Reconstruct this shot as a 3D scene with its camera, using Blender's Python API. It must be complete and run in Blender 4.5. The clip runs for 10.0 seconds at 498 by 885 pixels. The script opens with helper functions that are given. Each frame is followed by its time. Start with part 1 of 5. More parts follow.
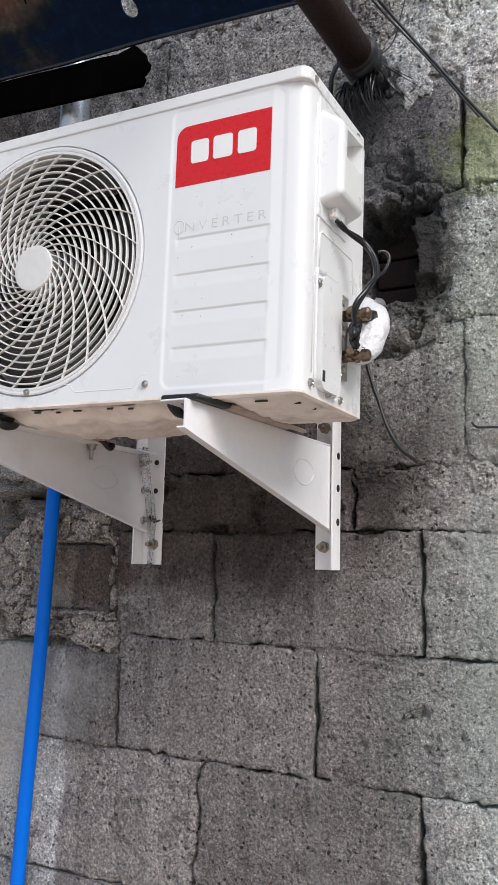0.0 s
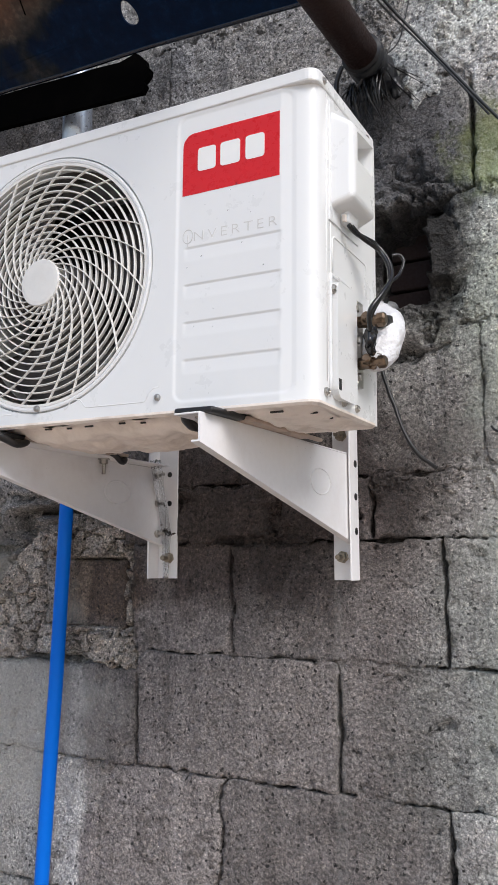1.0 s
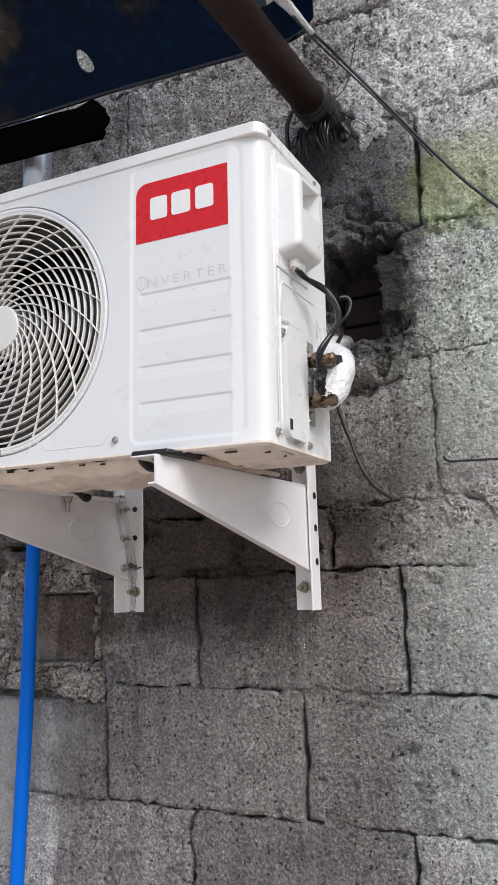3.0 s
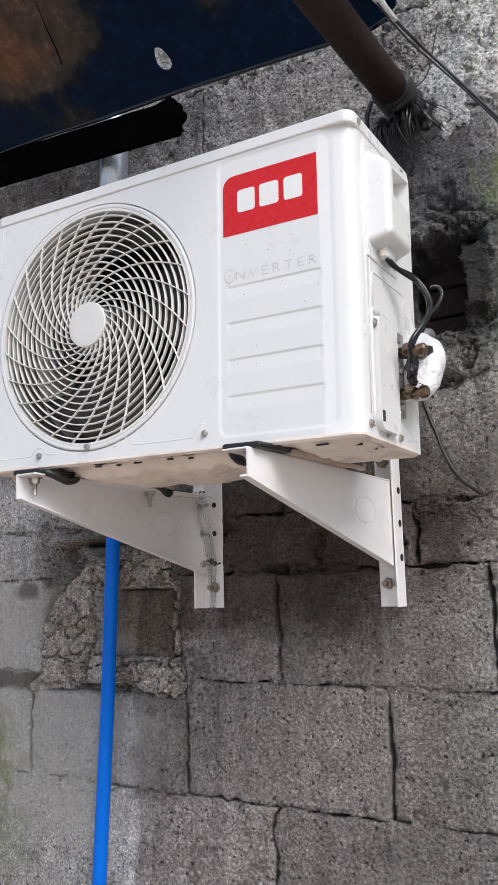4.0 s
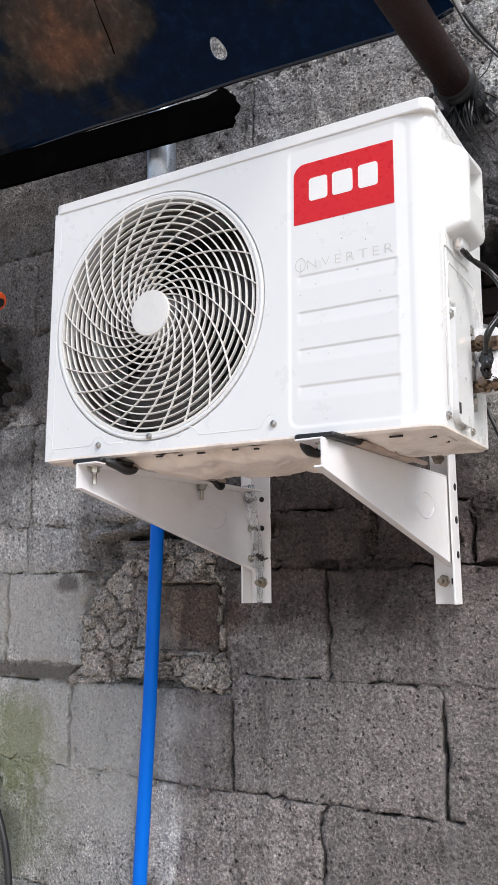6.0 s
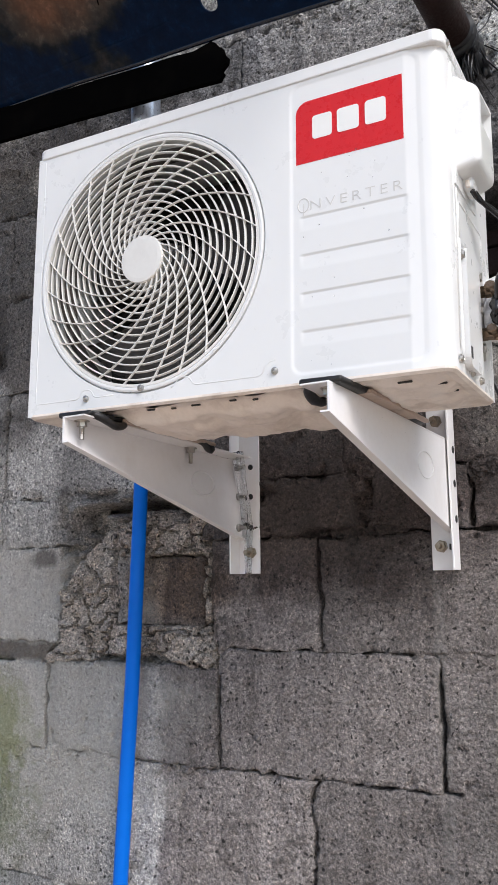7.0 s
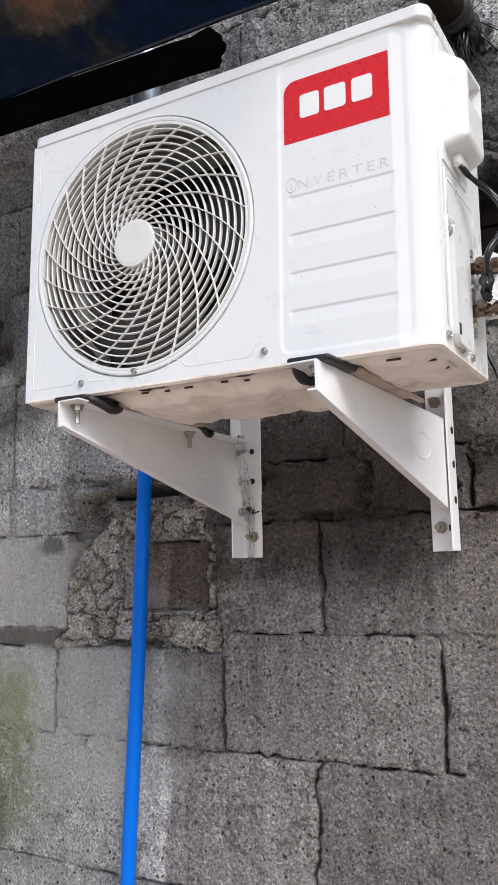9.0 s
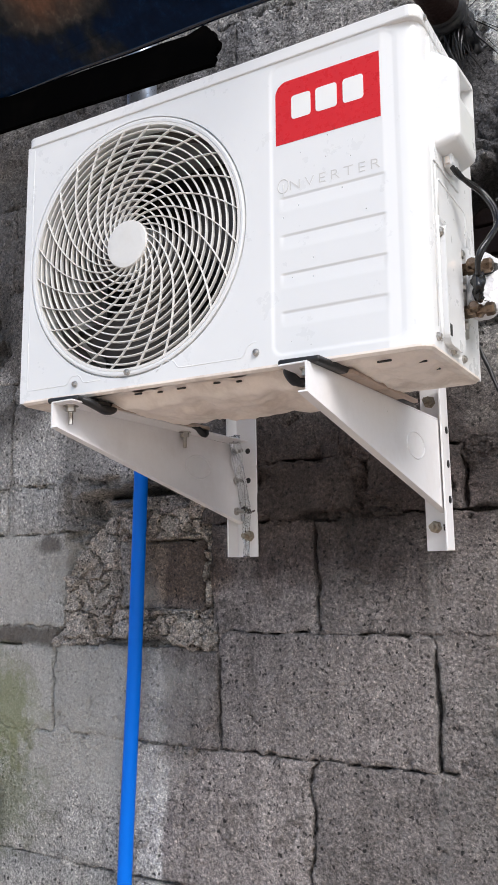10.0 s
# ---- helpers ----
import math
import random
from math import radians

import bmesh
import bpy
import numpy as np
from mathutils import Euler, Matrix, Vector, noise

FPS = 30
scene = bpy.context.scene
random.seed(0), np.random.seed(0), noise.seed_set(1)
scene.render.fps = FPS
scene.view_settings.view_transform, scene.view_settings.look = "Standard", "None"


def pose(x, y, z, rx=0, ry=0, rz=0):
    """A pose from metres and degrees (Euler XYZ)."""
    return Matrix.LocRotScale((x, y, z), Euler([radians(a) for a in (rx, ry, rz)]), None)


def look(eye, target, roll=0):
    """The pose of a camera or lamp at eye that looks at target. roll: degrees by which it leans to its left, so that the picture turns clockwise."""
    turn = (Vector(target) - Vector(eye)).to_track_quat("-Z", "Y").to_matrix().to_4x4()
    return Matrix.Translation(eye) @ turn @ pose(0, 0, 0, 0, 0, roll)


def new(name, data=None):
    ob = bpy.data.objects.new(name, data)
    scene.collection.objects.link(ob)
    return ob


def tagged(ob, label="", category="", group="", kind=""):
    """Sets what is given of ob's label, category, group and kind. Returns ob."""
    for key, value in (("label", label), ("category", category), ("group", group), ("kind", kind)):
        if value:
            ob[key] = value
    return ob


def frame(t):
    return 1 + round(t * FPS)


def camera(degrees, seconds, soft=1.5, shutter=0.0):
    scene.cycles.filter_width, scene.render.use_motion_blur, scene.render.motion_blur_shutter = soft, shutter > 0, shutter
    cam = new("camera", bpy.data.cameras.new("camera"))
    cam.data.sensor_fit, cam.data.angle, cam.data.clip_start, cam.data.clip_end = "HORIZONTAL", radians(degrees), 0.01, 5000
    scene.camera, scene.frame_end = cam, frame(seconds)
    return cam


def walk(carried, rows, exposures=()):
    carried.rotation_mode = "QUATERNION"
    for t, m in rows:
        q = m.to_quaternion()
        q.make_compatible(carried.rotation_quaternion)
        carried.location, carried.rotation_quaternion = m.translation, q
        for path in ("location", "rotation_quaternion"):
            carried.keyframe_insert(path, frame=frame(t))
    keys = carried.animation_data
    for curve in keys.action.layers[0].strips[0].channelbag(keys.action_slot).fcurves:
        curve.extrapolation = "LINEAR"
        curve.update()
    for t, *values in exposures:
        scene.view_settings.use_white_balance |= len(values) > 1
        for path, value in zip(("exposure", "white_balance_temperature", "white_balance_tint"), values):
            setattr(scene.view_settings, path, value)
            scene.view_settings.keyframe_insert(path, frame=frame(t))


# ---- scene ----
cam = camera(33.5, 10.0)
PATH = [
    (0, (0.4178, -1.31, 1.6376), (-0.5442, 0.422, 1.9128), 1.41),
    (0.5, (0.4038, -1.301, 1.6392), (-0.5755, 0.42, 1.921), 0.51),
    (1, (0.3984, -1.294, 1.6511), (-0.5819, 0.426, 1.9358), -0.09),
    (1.5, (0.4032, -1.307, 1.6602), (-0.5771, 0.413, 1.9439), -0.69),
    (2, (0.4409, -1.306, 1.6692), (-0.504, 0.43, 1.977), -1.47),
    (2.2, (0.443, -1.305, 1.672), (-0.492, 0.434, 1.988), -1.7),
    (3.3, (0.438, -1.315, 1.67), (-0.486, 0.427, 2.003), -1.8),
    (3.5, (0.4349, -1.316, 1.6711), (-0.4918, 0.424, 2.0043), -1.96),
    (4, (0.3951, -1.325, 1.663), (-0.6467, 0.349, 2), -1.42),
    (4.5, (0.375, -1.343, 1.6654), (-0.7207, 0.296, 1.9989), -1.55),
    (5, (0.3609, -1.347, 1.671), (-0.7648, 0.273, 2.0027), -1.76),
    (5.5, (0.3518, -1.348, 1.6718), (-0.7819, 0.264, 2.0062), -1.77),
    (6, (0.3164, -1.355, 1.6528), (-0.7376, 0.311, 1.9935), -0.42),
    (6.2, (0.2901, -1.34, 1.625), (-0.7329, 0.344, 1.9696), -0.71),
    (7.3, (0.244, -1.318, 1.595), (-0.732, 0.395, 1.934), -0.4),
    (7.5, (0.25, -1.314, 1.5939), (-0.7247, 0.4, 1.9248), -0.39),
    (8, (0.271, -1.314, 1.5945), (-0.6904, 0.409, 1.9178), -1.08),
    (8.5, (0.2798, -1.309, 1.5997), (-0.6817, 0.414, 1.926), -1.28),
    (9, (0.2794, -1.303, 1.5797), (-0.7512, 0.379, 1.9081), -1.01),
    (9.5, (0.2883, -1.299, 1.5829), (-0.7501, 0.379, 1.9061), -0.92),
    (10, (0.2942, -1.297, 1.5861), (-0.7461, 0.381, 1.9042), -1.02),
]
walk(cam, [(t, look(eye, target, roll)) for t, eye, target, roll in PATH], [(0, 0.38, 6600, 11), (2, 0.34, 6600, 11), (3.5, 0.34, 6600, 11), (4.5, 0.52, 6600, 11), (5.5, 0.6, 6600, 11), (6.2, 0.58, 6600, 11), (7.5, 0.51, 6600, 11), (10, 0.56, 6600, 11)])

# ---- light ----
world = bpy.data.worlds.new("overcast_sky")
scene.world = world
world.use_nodes = True
wn = world.node_tree
sky = wn.nodes.new("ShaderNodeTexSky")
sky.sky_type = 'NISHITA'
sky.sun_disc = False
sky.sun_elevation = radians(46)
sky.sun_rotation = radians(132)
sky.air_density, sky.dust_density, sky.ozone_density = 1.0, 1.2, 1.0
wn.nodes["Background"].inputs[1].default_value = 0.13
wn.links.new(sky.outputs[0], wn.nodes["Background"].inputs[0])
sun = new("sun", bpy.data.lights.new("sun", 'SUN'))
sun.data.energy, sun.data.angle, sun.data.color = 2.0, radians(30), (1.0, 0.98, 0.96)
sun.matrix_world = look((4.3, -2.8, 4.5), (0, 0, 0))

# ---- materials ----


def nodes_of(name, rough=0.5, metal=0.0):
    m = bpy.data.materials.new(name)
    m.use_nodes = True
    nt = m.node_tree
    b = nt.nodes["Principled BSDF"]
    b.inputs["Roughness"].default_value = rough
    b.inputs["Metallic"].default_value = metal
    return m, nt, b


def position(nt):
    return nt.nodes.new("ShaderNodeNewGeometry").outputs["Position"]


def noise_tex(nt, vec, scale, detail=4, rough=0.55, kind="noise"):
    if kind == "voronoi":
        n = nt.nodes.new("ShaderNodeTexVoronoi")
        n.inputs["Scale"].default_value = scale
        nt.links.new(vec, n.inputs["Vector"])
        return n.outputs["Distance"]
    n = nt.nodes.new("ShaderNodeTexNoise")
    n.inputs["Scale"].default_value = scale
    n.inputs["Detail"].default_value = detail
    n.inputs["Roughness"].default_value = rough
    nt.links.new(vec, n.inputs["Vector"])
    return n.outputs["Fac"]


def ramp(nt, fac, stops):
    r = nt.nodes.new("ShaderNodeValToRGB")
    e = r.color_ramp.elements
    while len(e) < len(stops):
        e.new(0.5)
    for k, (p, c) in enumerate(stops):
        e[k].position = p
        e[k].color = (*c, 1) if len(c) == 3 else c
    nt.links.new(fac, r.inputs[0])
    return r.outputs[0]


def grey(nt, fac, lo, hi, a=0.0, b=1.0):
    r = nt.nodes.new("ShaderNodeMapRange")
    r.inputs[1].default_value, r.inputs[2].default_value = lo, hi
    r.inputs[3].default_value, r.inputs[4].default_value = a, b
    nt.links.new(fac, r.inputs[0])
    return r.outputs[0]


def mix(nt, kind, fac, a, b):
    n = nt.nodes.new("ShaderNodeMix")
    n.data_type, n.blend_type = 'RGBA', kind
    for sock, v in ((n.inputs[0], fac), (n.inputs[6], a), (n.inputs[7], b)):
        if isinstance(v, (int, float)):
            sock.default_value = v
        elif isinstance(v, tuple):
            sock.default_value = (*v, 1)
        else:
            nt.links.new(v, sock)
    return n.outputs[2]


def math_node(nt, op, a, b):
    n = nt.nodes.new("ShaderNodeMath")
    n.operation = op
    for sock, v in ((n.inputs[0], a), (n.inputs[1], b)):
        if isinstance(v, (int, float)):
            sock.default_value = v
        else:
            nt.links.new(v, sock)
    return n.outputs[0]


def bump(nt, bsdf, height, strength, distance, prior=None):
    n = nt.nodes.new("ShaderNodeBump")
    n.inputs["Strength"].default_value = strength
    n.inputs["Distance"].default_value = distance
    nt.links.new(height, n.inputs["Height"])
    if prior is not None:
        nt.links.new(prior, n.inputs["Normal"])
    nt.links.new(n.outputs[0], bsdf.inputs["Normal"])
    return n.outputs[0]


def blot(nt, pos, centre, radii, wobble):
    """A soft stain round a place on the wall, with an uneven outline."""
    v = nt.nodes.new("ShaderNodeVectorMath")
    v.operation = 'SUBTRACT'
    nt.links.new(pos, v.inputs[0])
    v.inputs[1].default_value = centre
    s = nt.nodes.new("ShaderNodeVectorMath")
    s.operation = 'DIVIDE'
    nt.links.new(v.outputs[0], s.inputs[0])
    s.inputs[1].default_value = radii
    ln = nt.nodes.new("ShaderNodeVectorMath")
    ln.operation = 'LENGTH'
    nt.links.new(s.outputs[0], ln.inputs[0])
    d = math_node(nt, 'ADD', ln.outputs["Value"], math_node(nt, 'MULTIPLY', math_node(nt, 'SUBTRACT', wobble, 0.5), 1.6))
    return grey(nt, d, 1.15, 0.6)


def concrete(name, dark, light, stained=True):
    m, nt, b = nodes_of(name, 0.8)
    pos = position(nt)
    big = noise_tex(nt, pos, 3.4, 6, 0.65)
    mid = noise_tex(nt, pos, 24, 5, 0.65)
    fine = noise_tex(nt, pos, 330, 3, 0.7)
    grit = noise_tex(nt, pos, 175, 5, 0.85)
    clods = noise_tex(nt, pos, 150, 2, 0.55)
    lie = nt.nodes.new("ShaderNodeSeparateXYZ")
    nt.links.new(pos, lie.inputs[0])
    relief_shade = grey(nt, lie.outputs[2], 2.0, 2.1, 0.35, 0.55)
    cells = nt.nodes.new("ShaderNodeTexVoronoi")
    cells.inputs["Scale"].default_value = 88
    wavy = nt.nodes.new("ShaderNodeVectorMath")
    wavy.operation = 'ADD'
    nt.links.new(pos, wavy.inputs[0])
    jitter = nt.nodes.new("ShaderNodeTexNoise")
    jitter.inputs["Scale"].default_value = 140
    scaled = nt.nodes.new("ShaderNodeVectorMath")
    scaled.operation = 'SCALE'
    scaled.inputs["Scale"].default_value = 0.012
    nt.links.new(pos, jitter.inputs["Vector"])
    nt.links.new(jitter.outputs["Color"], scaled.inputs[0])
    nt.links.new(scaled.outputs[0], wavy.inputs[1])
    nt.links.new(wavy.outputs[0], cells.inputs["Vector"])
    pick = nt.nodes.new("ShaderNodeSeparateXYZ")
    nt.links.new(cells.outputs["Color"], pick.inputs[0])
    pits = math_node(nt, 'ADD', cells.outputs["Distance"], grey(nt, pick.outputs[0], 0.6, 0.35, 0.0, 0.5))
    stretch = nt.nodes.new("ShaderNodeVectorMath")
    stretch.operation = 'MULTIPLY'
    stretch.inputs[1].default_value = (26, 1, 2.2)
    nt.links.new(pos, stretch.inputs[0])
    runs = noise_tex(nt, stretch.outputs[0], 1.0, 4, 0.6)
    col = ramp(nt, big, [(0.3, dark), (0.7, light)])
    col = mix(nt, 'OVERLAY', 0.65, col, ramp(nt, mid, [(0.32, (0.26, 0.255, 0.25)), (0.68, (0.72, 0.71, 0.69))]))
    col = mix(nt, 'MULTIPLY', 0.7, col, ramp(nt, runs, [(0.3, (0.62, 0.61, 0.6)), (0.55, (1, 1, 1)), (0.75, (1.15, 1.15, 1.13))]))
    info = nt.nodes.new("ShaderNodeObjectInfo")
    tone = grey(nt, info.outputs["Random"], 0, 1, 0.72, 1.18)
    col = mix(nt, 'MULTIPLY', 1.0, col, tone)
    stones = nt.nodes.new("ShaderNodeTexVoronoi")
    stones.inputs["Scale"].default_value = 520
    nt.links.new(wavy.outputs[0], stones.inputs["Vector"])
    stone = nt.nodes.new("ShaderNodeSeparateXYZ")
    nt.links.new(stones.outputs["Color"], stone.inputs[0])
    col = mix(nt, 'MULTIPLY', 0.55, col, ramp(nt, stone.outputs[1], [(0.0, (0.2, 0.2, 0.2)), (0.2, (0.62, 0.62, 0.62)), (0.55, (1.0, 1.0, 1.0)), (0.85, (1.25, 1.24, 1.22)), (1.0, (2.3, 2.25, 2.15))]))
    col = mix(nt, 'MULTIPLY', 0.85, col, ramp(nt, grit, [(0.36, (0.06, 0.06, 0.06)), (0.45, (0.72, 0.72, 0.72)), (0.55, (1.15, 1.15, 1.15)), (0.68, (2.1, 2.07, 2.0))]))
    # darkens the hollows of the clods bump: relief shade put into the colour
    col = mix(nt, 'MULTIPLY', relief_shade, col, ramp(nt, clods, [(0.37, (0.25, 0.25, 0.25)), (0.43, (0.95, 0.95, 0.95)), (0.6, (1.2, 1.2, 1.18))]))
    col = mix(nt, 'MULTIPLY', 0.9, col, ramp(nt, pits, [(0.2, (0.05, 0.05, 0.05)), (0.27, (1, 1, 1))]))
    wob = noise_tex(nt, pos, 7, 4, 0.6)
    if stained:
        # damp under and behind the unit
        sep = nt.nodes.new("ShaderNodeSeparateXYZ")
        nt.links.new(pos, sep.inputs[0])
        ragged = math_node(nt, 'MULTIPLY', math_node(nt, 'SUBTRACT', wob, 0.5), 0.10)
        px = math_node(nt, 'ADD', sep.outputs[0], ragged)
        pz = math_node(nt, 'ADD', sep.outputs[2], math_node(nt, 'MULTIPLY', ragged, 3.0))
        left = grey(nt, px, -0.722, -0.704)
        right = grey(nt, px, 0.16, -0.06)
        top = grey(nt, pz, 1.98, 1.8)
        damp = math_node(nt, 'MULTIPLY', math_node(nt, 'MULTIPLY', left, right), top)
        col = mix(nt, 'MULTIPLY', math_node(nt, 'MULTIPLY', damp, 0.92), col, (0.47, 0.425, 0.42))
        # wet blocks between the brackets, with the unit's shadow painted in as well
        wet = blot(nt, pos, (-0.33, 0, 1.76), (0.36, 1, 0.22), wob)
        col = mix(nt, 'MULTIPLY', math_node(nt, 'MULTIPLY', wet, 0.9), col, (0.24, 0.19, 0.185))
        # dark of the gaps between stones put into the colour, over brown inset
        brown_gap_shade = blot(nt, pos, (-0.79, 0, 1.62), (0.25, 1, 0.17), wob)
        col = mix(nt, 'MULTIPLY', math_node(nt, 'MULTIPLY', brown_gap_shade, 0.55), col, (0.4, 0.33, 0.28))
        brown = blot(nt, pos, (-0.68, 0, 1.6), (0.13, 1, 0.09), wob)
        col = mix(nt, 'MULTIPLY', math_node(nt, 'MULTIPLY', brown, 0.8), col, (0.62, 0.48, 0.36))
        streak = blot(nt, pos, (-0.168, 0, 1.32), (0.011, 1, 0.42), wob)
        col = mix(nt, 'MIX', math_node(nt, 'MULTIPLY', streak, 0.16), col, (0.4, 0.39, 0.37))
        streak2 = blot(nt, pos, (0.035, 0, 1.2), (0.016, 1, 0.3), wob)
        col = mix(nt, 'MULTIPLY', math_node(nt, 'MULTIPLY', streak2, 0.4), col, (0.5, 0.5, 0.52))
        # dark plaster smear at left, deepened for shade under canopy and in hole
        smear_and_shade = blot(nt, pos, (-1.18, 0, 2.34), (0.62, 1, 0.46), wob)
        col = mix(nt, 'MULTIPLY', math_node(nt, 'MULTIPLY', smear_and_shade, 0.93), col, (0.19, 0.175, 0.17))
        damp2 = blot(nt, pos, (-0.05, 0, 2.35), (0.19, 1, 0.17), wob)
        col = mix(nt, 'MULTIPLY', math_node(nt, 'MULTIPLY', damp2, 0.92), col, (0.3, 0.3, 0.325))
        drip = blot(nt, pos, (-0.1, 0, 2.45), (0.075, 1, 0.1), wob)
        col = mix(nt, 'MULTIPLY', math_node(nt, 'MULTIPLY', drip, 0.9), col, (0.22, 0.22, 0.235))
        run = blot(nt, pos, (-0.75, 0, 2.58), (0.42, 1, 0.17), wob)
        col = mix(nt, 'MULTIPLY', math_node(nt, 'MULTIPLY', run, 0.6), col, (0.5, 0.53, 0.6))
        pale = blot(nt, pos, (-0.97, 0, 1.36), (0.3, 1, 0.24), wob)
        col = mix(nt, 'MIX', math_node(nt, 'MULTIPLY', pale, 0.6), col, (0.58, 0.565, 0.52))
        pale2 = blot(nt, pos, (-1.12, 0, 1.6), (0.2, 1, 0.12), wob)
        col = mix(nt, 'MIX', math_node(nt, 'MULTIPLY', pale2, 0.6), col, (0.57, 0.55, 0.51))
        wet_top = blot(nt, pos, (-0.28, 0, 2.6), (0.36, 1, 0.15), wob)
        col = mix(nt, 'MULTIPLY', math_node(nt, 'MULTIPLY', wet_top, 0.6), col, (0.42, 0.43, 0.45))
        # wet wall at the valve side; shadow beside the unit is in this colour
        wet_side_shadow = blot(nt, pos, (-0.03, 0, 1.9), (0.14, 1, 0.17), wob)
        col = mix(nt, 'MULTIPLY', math_node(nt, 'MULTIPLY', wet_side_shadow, 0.8), col, (0.45, 0.44, 0.43))
        grime = blot(nt, pos, (-0.04, 0, 2.36), (0.1, 1, 0.11), wob)
        col = mix(nt, 'MULTIPLY', math_node(nt, 'MULTIPLY', grime, 0.55), col, (0.4, 0.4, 0.43))
        bare = blot(nt, pos, (0.36, 0, 1.6), (0.3, 1, 0.6), wob)
        col = mix(nt, 'MIX', math_node(nt, 'MULTIPLY', bare, 0.4), col, (0.52, 0.51, 0.47))
        knot = blot(nt, pos, (-1.02, 0, 1.662), (0.036, 1, 0.026), mid)
        col = mix(nt, 'MULTIPLY', math_node(nt, 'MULTIPLY', knot, 0.85), col, (0.3, 0.28, 0.27))
        band = blot(nt, pos, (-1.06, 0, 1.468), (0.4, 1, 0.021), mid)
        col = mix(nt, 'MULTIPLY', math_node(nt, 'MULTIPLY', band, 0.95), col, (0.34, 0.31, 0.29))
        moss = blot(nt, pos, (0.17, 0, 2.32), (0.13, 1, 0.09), mid)
        col = mix(nt, 'MIX', math_node(nt, 'MULTIPLY', moss, 0.55), col, (0.32, 0.36, 0.12))
        moss2 = blot(nt, pos, (-1.16, 0, 1.31), (0.12, 1, 0.12), mid)
        col = mix(nt, 'MIX', math_node(nt, 'MULTIPLY', moss2, 0.62), col, (0.19, 0.22, 0.05))
        moss4 = blot(nt, pos, (-1.22, 0, 1.14), (0.2, 1, 0.12), mid)
        col = mix(nt, 'MIX', math_node(nt, 'MULTIPLY', moss4, 0.5), col, (0.16, 0.19, 0.07))
        moss3 = blot(nt, pos, (-1.37, 0, 1.1), (0.22, 1, 0.28), wob)
        col = mix(nt, 'MIX', math_node(nt, 'MULTIPLY', moss3, 0.9), col, (0.025, 0.032, 0.018))
        algae = blot(nt, pos, (0.27, 0, 2.1), (0.26, 1, 0.26), wob)
        col = mix(nt, 'MULTIPLY', math_node(nt, 'MULTIPLY', algae, 0.8), col, (1.34, 1.5, 1.38))
        crown = blot(nt, pos, (0.22, 0, 2.62), (0.26, 1, 0.14), wob)
        col = mix(nt, 'MULTIPLY', math_node(nt, 'MULTIPLY', crown, 0.8), col, (1.4, 1.47, 1.45))
        olive = blot(nt, pos, (0.3, 0, 1.4), (0.38, 1, 0.45), wob)
        col = mix(nt, 'MULTIPLY', math_node(nt, 'MULTIPLY', olive, 0.7), col, (0.98, 1.1, 1.07))
        # soot round the pipe hole; the dark inside the hole is painted too
        soot_and_hole_shade = blot(nt, pos, (-0.028, 0, 2.165), (0.112, 1, 0.13), wob)
        col = mix(nt, 'MULTIPLY', math_node(nt, 'MULTIPLY', soot_and_hole_shade, 0.96), col, (0.11, 0.1, 0.1))
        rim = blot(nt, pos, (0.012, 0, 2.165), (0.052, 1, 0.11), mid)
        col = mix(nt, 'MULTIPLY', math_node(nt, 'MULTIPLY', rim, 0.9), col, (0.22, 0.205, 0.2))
        # shade inside the left hole, painted into the wall colour
        cave_shade = blot(nt, pos, (-1.32, 0, 2.165), (0.16, 1, 0.14), wob)
        col = mix(nt, 'MULTIPLY', math_node(nt, 'MULTIPLY', cave_shade, 0.7), col, (0.2, 0.185, 0.18))
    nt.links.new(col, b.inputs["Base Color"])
    nt.links.new(grey(nt, mid, 0.3, 0.7, 0.5, 0.9), b.inputs["Roughness"])
    n1 = bump(nt, b, clods, 1.0, 0.009, bump(nt, b, mid, 0.35, 0.008))
    n2 = bump(nt, b, stone.outputs[2], 0.35, 0.0016, bump(nt, b, grit, 0.9, 0.0042, n1))
    n3 = bump(nt, b, grey(nt, pits, 0.12, 0.26), 0.8, 0.004, n2)
    bump(nt, b, fine, 0.4, 0.0015, n3)
    return m


def painted(name, colour, rough=0.35, dirt=(0.45, 0.38, 0.3), amount=0.25, scale=6, metal=0.0, coat=0.0):
    m, nt, b = nodes_of(name, rough, metal)
    pos = position(nt)
    a = noise_tex(nt, pos, scale, 6, 0.65)
    f = noise_tex(nt, pos, scale * 9, 4, 0.7)
    col = mix(nt, 'MIX', math_node(nt, 'MULTIPLY', grey(nt, a, 0.5, 0.78), amount), colour, dirt)
    col = mix(nt, 'MULTIPLY', amount * 0.6, col, ramp(nt, f, [(0.3, (0.82, 0.81, 0.79)), (0.6, (1, 1, 1))]))
    nt.links.new(col, b.inputs["Base Color"])
    nt.links.new(grey(nt, f, 0.3, 0.7, rough * 0.8, min(1, rough * 1.3)), b.inputs["Roughness"])
    b.inputs["Coat Weight"].default_value = coat
    bump(nt, b, noise_tex(nt, pos, 900, 2), 0.05, 0.0004)
    return m


